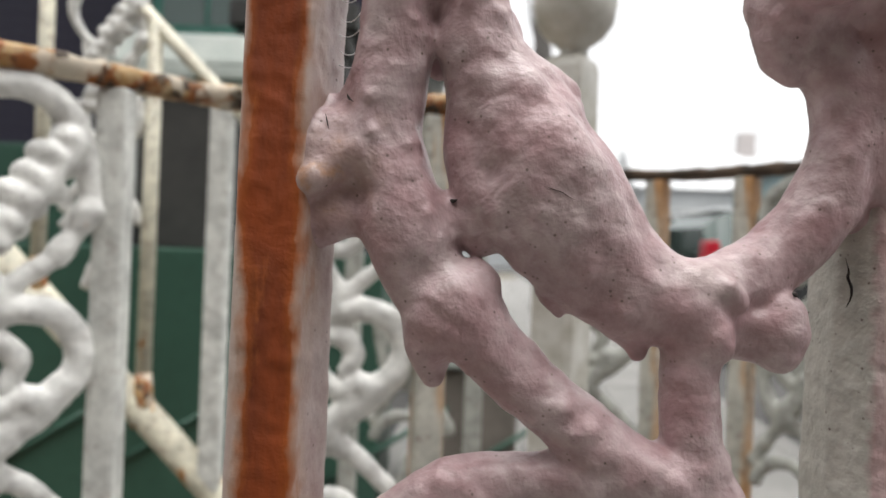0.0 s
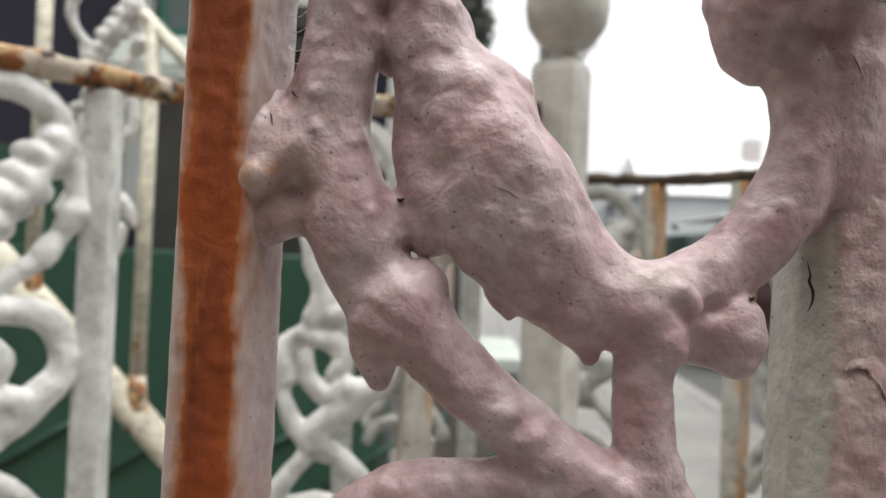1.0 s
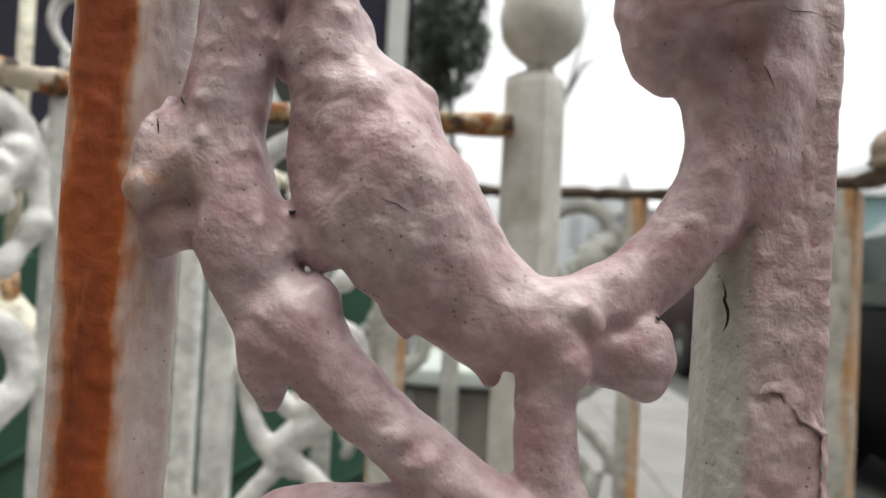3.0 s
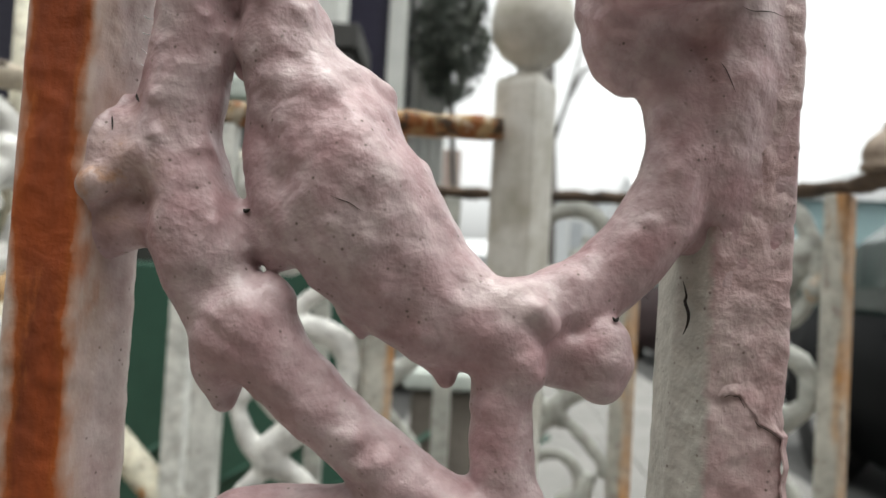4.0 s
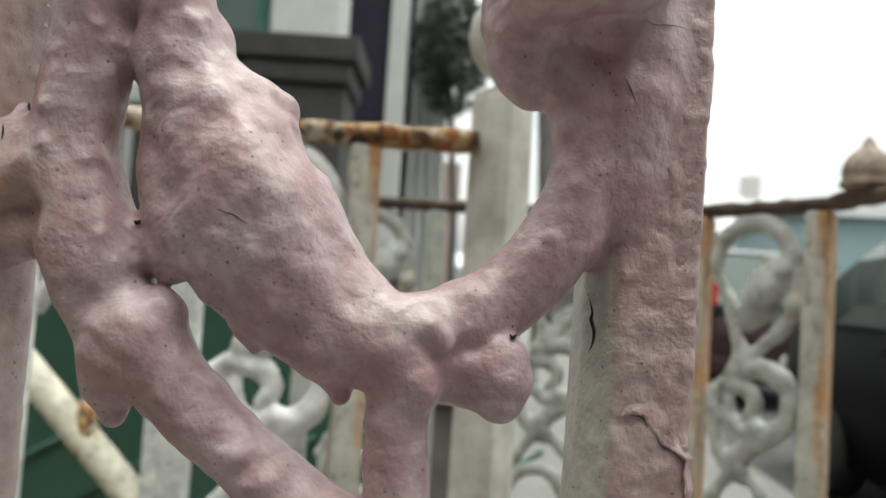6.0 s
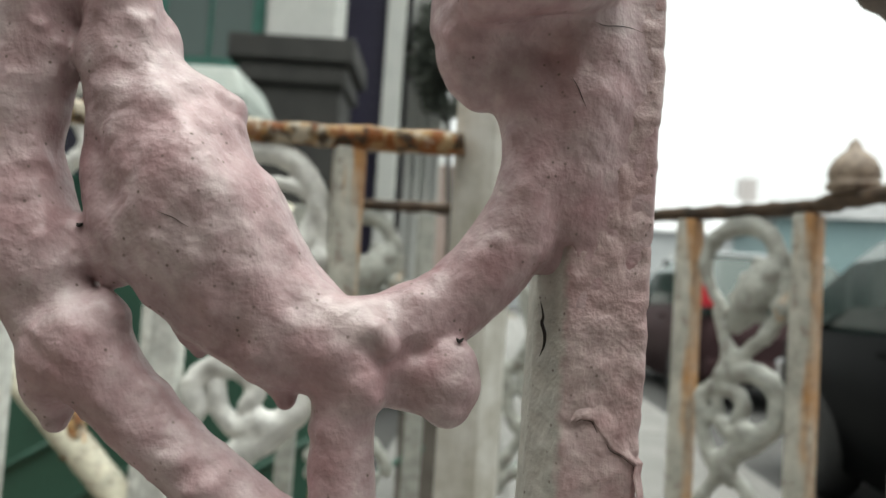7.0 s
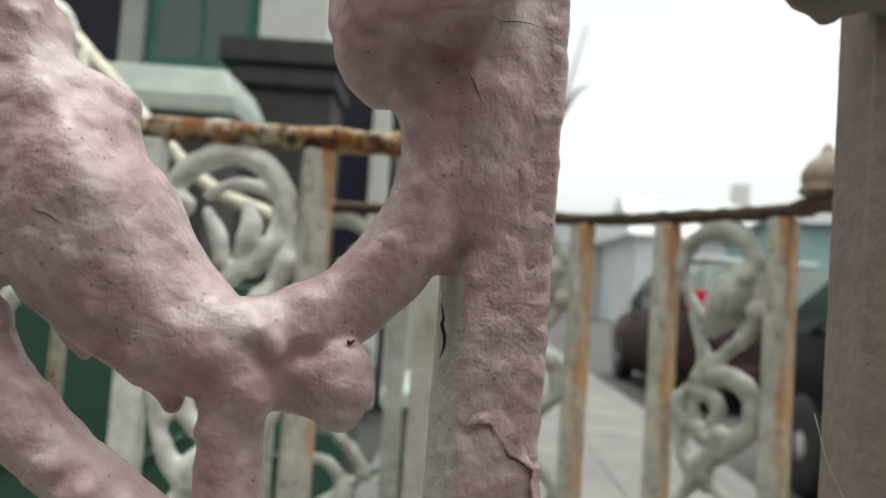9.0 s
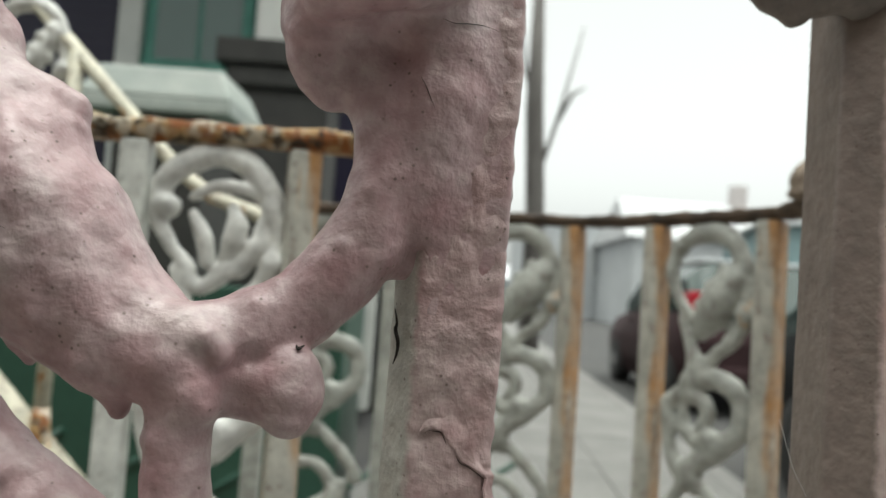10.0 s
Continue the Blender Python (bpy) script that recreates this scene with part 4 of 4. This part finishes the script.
for i, x in enumerate((-0.37, -0.27, -0.17, -0.09)):
    part("batten", cube((x, 7.10, 0.0), (x + 0.055, 7.2, 5.5), 0.01), M_TRIM, annex)
part("pilaster", cube((-0.05, 7.6, -0.02), (0.14, 7.8, 2.25), 0.01), M_SALMON, annex, "salmon-painted pilaster")


# ---- trees ----
def leaf_clump(n, radius, squash, seed, size):
    rng = random.Random(seed)
    bm = bmesh.new()
    while n:
        p = Vector((rng.uniform(-1, 1), rng.uniform(-1, 1), rng.uniform(-1, 1)))
        if p.length > 1 or noise.noise(p * 2.3 + Vector((seed, 0, 0))) < -0.12:
            continue
        n -= 1
        c = Vector((p.x * radius, p.y * radius, p.z * radius * squash))
        q = Euler((rng.uniform(0, 6), rng.uniform(0, 6), rng.uniform(0, 6))).to_matrix()
        s = size * rng.uniform(0.6, 1.3)
        bm.faces.new([bm.verts.new(c + q @ Vector(v)) for v in ((-s, 0, 0), (0, -0.4 * s, 0.1 * s), (s, 0, 0), (0, 0.4 * s, 0.1 * s))])
    return bm


tree = thing("street_tree", "dark evergreen tree hanging beside the house", "tree")
part("trunk", tube([(0.12, 7.0, -0.02), (0.10, 7.0, 1.5), (0.0, 6.95, 2.7), (-0.12, 6.8, 3.5)], [0.045, 0.035, 0.03, 0.015], 10), M_BARK, tree)
part("crown", leaf_clump(2400, 0.36, 1.7, 5, 0.05), M_LEAF, tree, "", "", (-0.02, 6.68, 3.10))
bare = thing("bare_tree", "bare grey tree trunk with thin branches by the street", "tree")
part("trunk", tube([(1.86, 14, -0.14), (1.84, 14, 2.6), (1.72, 14.05, 4.6), (1.66, 14, 7.0)], [0.20, 0.18, 0.17, 0.10], 12), M_BARK, bare)
for a, b, c in (((1.86, 14, 3.4), (2.15, 14, 4.4), (2.55, 14, 6.2)), ((1.70, 14, 4.6), (1.5, 14.1, 5.4), (1.35, 14.2, 6.8)), ((2.15, 14, 4.4), (2.4, 13.9, 4.9), (2.6, 13.8, 5.0))):
    part("branch", tube([a, b, c], [0.05, 0.035, 0.012], 8), M_BARK, bare)


# ---- parked cars ----
def car(name, label, paint, at, turn, length, width, roof, seats, ends=(0.88, 0.76, 0.60), lamp=(0.74, 0.96), top=None):
    """A parked car, nose along +y: lofted body, cabin glass, wheels, lamps."""
    ob = thing(name, label, "car", "parked cars")
    half = length / 2
    hood = roof * 0.64
    sections = [(-half, 0.45, hood * 0.72, 0.88), (-half + 0.12, 0.28, hood * 0.98, 0.97), (-half + 0.9, 0.22, hood * 1.02, 1.0), (0, 0.20, hood * 1.0, 1.0),
        (half - 1.3, 0.22, hood * 0.98, 1.0), (half - 0.5, 0.24, hood * ends[0], 0.98), (half - 0.12, 0.28, hood * ends[1], 0.93), (half, 0.40, hood * ends[2], 0.85)]

    def loft(rows, bevel, shade):
        bm = bmesh.new()
        rings = []
        for y, lo, hi, w, top in rows:
            x = width / 2 * w
            mid = (lo + hi) / 2
            rings.append([bm.verts.new(p) for p in ((-x * 0.94, y, lo), (-x, y, mid * 0.9), (-x, y, mid * 1.1), (-x * top, y, hi - 0.03), (-x * top * 0.85, y, hi), (x * top * 0.85, y, hi), (x * top, y, hi - 0.03), (x, y, mid * 1.1), (x, y, mid * 0.9), (x * 0.94, y, lo))])
        for a, b in zip(rings, rings[1:]):
            for k in range(10):
                bm.faces.new((a[k], b[k], b[(k + 1) % 10], a[(k + 1) % 10])).smooth = shade
        bm.faces.new(rings[0])
        bm.faces.new(list(reversed(rings[-1])))
        bmesh.ops.recalc_face_normals(bm, faces=bm.faces)
        return bm

    part("body", loft([(y, lo, hi, w, 0.95) for y, lo, hi, w in sections], 0.03, True), paint, ob)
    back, front = -half + seats[0], half - seats[1]
    cabin = loft([(back, hood - 0.05, hood + 0.03, 0.93, 0.95), (back + 0.35, hood - 0.05, roof - 0.05, 0.92, 0.80), (0, hood - 0.05, roof, 0.93, 0.80), (front - 0.75, hood - 0.05, roof - 0.05, 0.92, 0.80), (front, hood - 0.05, hood + 0.02, 0.93, 0.95)], 0.0, False)
    part("cabin_glass", cabin, M_CARGLASS, ob, "dark greenish car windows")
    part("roof", cube((-width * 0.36, back + 0.42, roof - 0.03), (width * 0.36, front - 0.8, roof + 0.02), 0.02), top or paint, ob)
    for sx in (-1, 1):
        for y in (-half + 0.85, half - 0.85):
            wheel = part("wheel", lathe([(0.20, -0.11), (0.30, -0.11), (0.33, -0.08), (0.33, 0.08), (0.30, 0.11), (0.20, 0.11)], 24), M_TYRE, ob, "", "", (sx * (width / 2 - 0.10), y, 0.33))
            wheel.rotation_euler = (0, radians(90), 0)
            part("rim", lathe([(0.04, -0.115), (0.20, -0.10), (0.205, 0.10), (0.04, 0.115)], 16), M_STEEL, wheel)
        part("tail_light", cube((sx * width * 0.44 - 0.12, -half - 0.01, hood * lamp[0]), (sx * width * 0.44 + 0.04, -half + 0.22, hood * lamp[1]), 0.02), M_REDLAMP, ob, "red tail light")
        part("headlight", cube((sx * width * 0.40 - 0.13, half - 0.16, hood * 0.60), (sx * width * 0.40 + 0.10, half - 0.04, hood * 0.74), 0.03), M_STEEL, ob)
        for y in (-half + 1.5, 0.35):
            part("door_handle", cube((sx * width / 2 - 0.01, y, hood * 0.86), (sx * width / 2 + 0.025, y + 0.2, hood * 0.90), 0.008), paint, ob)
        part("window_pillar", cube((sx * width * 0.405 - 0.02, -0.1, hood), (sx * width * 0.405 + 0.03, -0.03, roof - 0.03), 0.01), paint, ob)
    part("bumper", cube((-width * 0.46, -half - 0.06, 0.36), (width * 0.46, -half + 0.12, 0.56), 0.05), paint, ob)
    part("bumper", cube((-width * 0.44, half - 0.12, 0.30), (width * 0.44, half + 0.05, 0.48), 0.05), paint, ob)
    ob.matrix_basis = pose(*at, 0, 0, turn)
    return ob


car("parked_car", "black parked car with green-tinted windows beside the kerb", M_CAR_BLACK, (3.245, 3.43, -0.13), -4, 4.4, 1.8, 1.66, (0.5, 0.42), (1.0, 0.95, 0.80))
car("parked_car", "dark maroon parked car with red tail lights at the kerb", M_CAR_MAROON, (3.85, 10.5, -0.13), -1, 4.4, 1.85, 1.75, (0.06, 1.25), lamp=(1.0, 1.22), top=M_ROOF_SHEEN)


# ---- far houses ----
def far_house(name, label, wall, at, size, turn, chimney=True, ridge=1.0):
    ob = thing(name, label, "house", "far houses")
    w, d, h = size
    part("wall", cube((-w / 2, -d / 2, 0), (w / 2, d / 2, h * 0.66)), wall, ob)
    bm = bmesh.new()
    p = [bm.verts.new(q) for q in ((-w * 0.54, -d * 0.54, h * 0.64), (w * 0.54, -d * 0.54, h * 0.64), (w * 0.54, d * 0.54, h * 0.64), (-w * 0.54, d * 0.54, h * 0.64), (-w * 0.5, 0, h * ridge), (w * 0.5, 0, h * ridge))]
    for f in ((0, 1, 5, 4), (2, 3, 4, 5), (0, 4, 3), (1, 2, 5), (0, 3, 2, 1)):
        bm.faces.new([p[i] for i in f])
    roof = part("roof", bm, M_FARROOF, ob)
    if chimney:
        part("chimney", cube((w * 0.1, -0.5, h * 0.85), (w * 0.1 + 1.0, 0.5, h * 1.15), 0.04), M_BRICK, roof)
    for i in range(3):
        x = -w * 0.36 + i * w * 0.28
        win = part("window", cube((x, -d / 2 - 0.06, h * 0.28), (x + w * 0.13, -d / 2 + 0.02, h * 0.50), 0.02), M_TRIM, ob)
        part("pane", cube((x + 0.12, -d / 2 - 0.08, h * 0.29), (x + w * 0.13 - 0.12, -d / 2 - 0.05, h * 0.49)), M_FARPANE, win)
    ob.matrix_basis = pose(*at, 0, 0, turn)
    return ob


far_house("far_house", "gabled house far down the street, grey paled for haze", M_FARWALL, (18.7, 52, -0.13), (13, 10, 8.7), 0)
far_house("far_house", "gabled house far down the street, grey paled for haze", M_FARWALL, (12.0, 62, -0.13), (10, 9, 11.6), 8, False, 0.72)
far_house("far_house", "gabled house far down the street, grey paled for haze", M_FARWALL, (32.0, 48, -0.13), (12, 10, 10.8), -10, False, 0.74)
far_house("far_house", "house far down the street, grey paled for haze", M_FARWALL, (2.0, 75, -0.13), (14, 10, 4.6), 0, False)
far_house("street_house", "pale aqua house across the street", M_AQUA, (14.9, 25, -0.13), (8, 9, 6.0), 78, False, 0.92)


# ---- unseen wall, added behind the walk to cut the light from there ----
facing = thing("light_block_wall", "plain brown wall added out of view to block light from behind the camera", "house")
part("wall", cube((-9, -3.6, -0.13), (9, -2.6, 4.6), 0.02), plain("brown_render", (0.11, 0.09, 0.075), (0.16, 0.13, 0.11), 1.5, 0.8, 0.004), facing)


# ---- paving slabs, laid in courses along the pavement ----
slab_mesh = bpy.data.meshes.new("paving_slab")
bm = cube((-0.347, -0.497, -0.04), (0.347, 0.497, 0.0), 0.004)
bm.to_mesh(slab_mesh)
bm.free()
slab_mesh.materials.append(M_SLAB)
for i in range(3):
    for j in range(34):
        x, y = -0.25 + 0.70 * i, -2.5 + 1.0 * j
        part("paving_slab", slab_mesh, None, pavement, "", "", (x, y, random.uniform(-0.003, 0.001)))
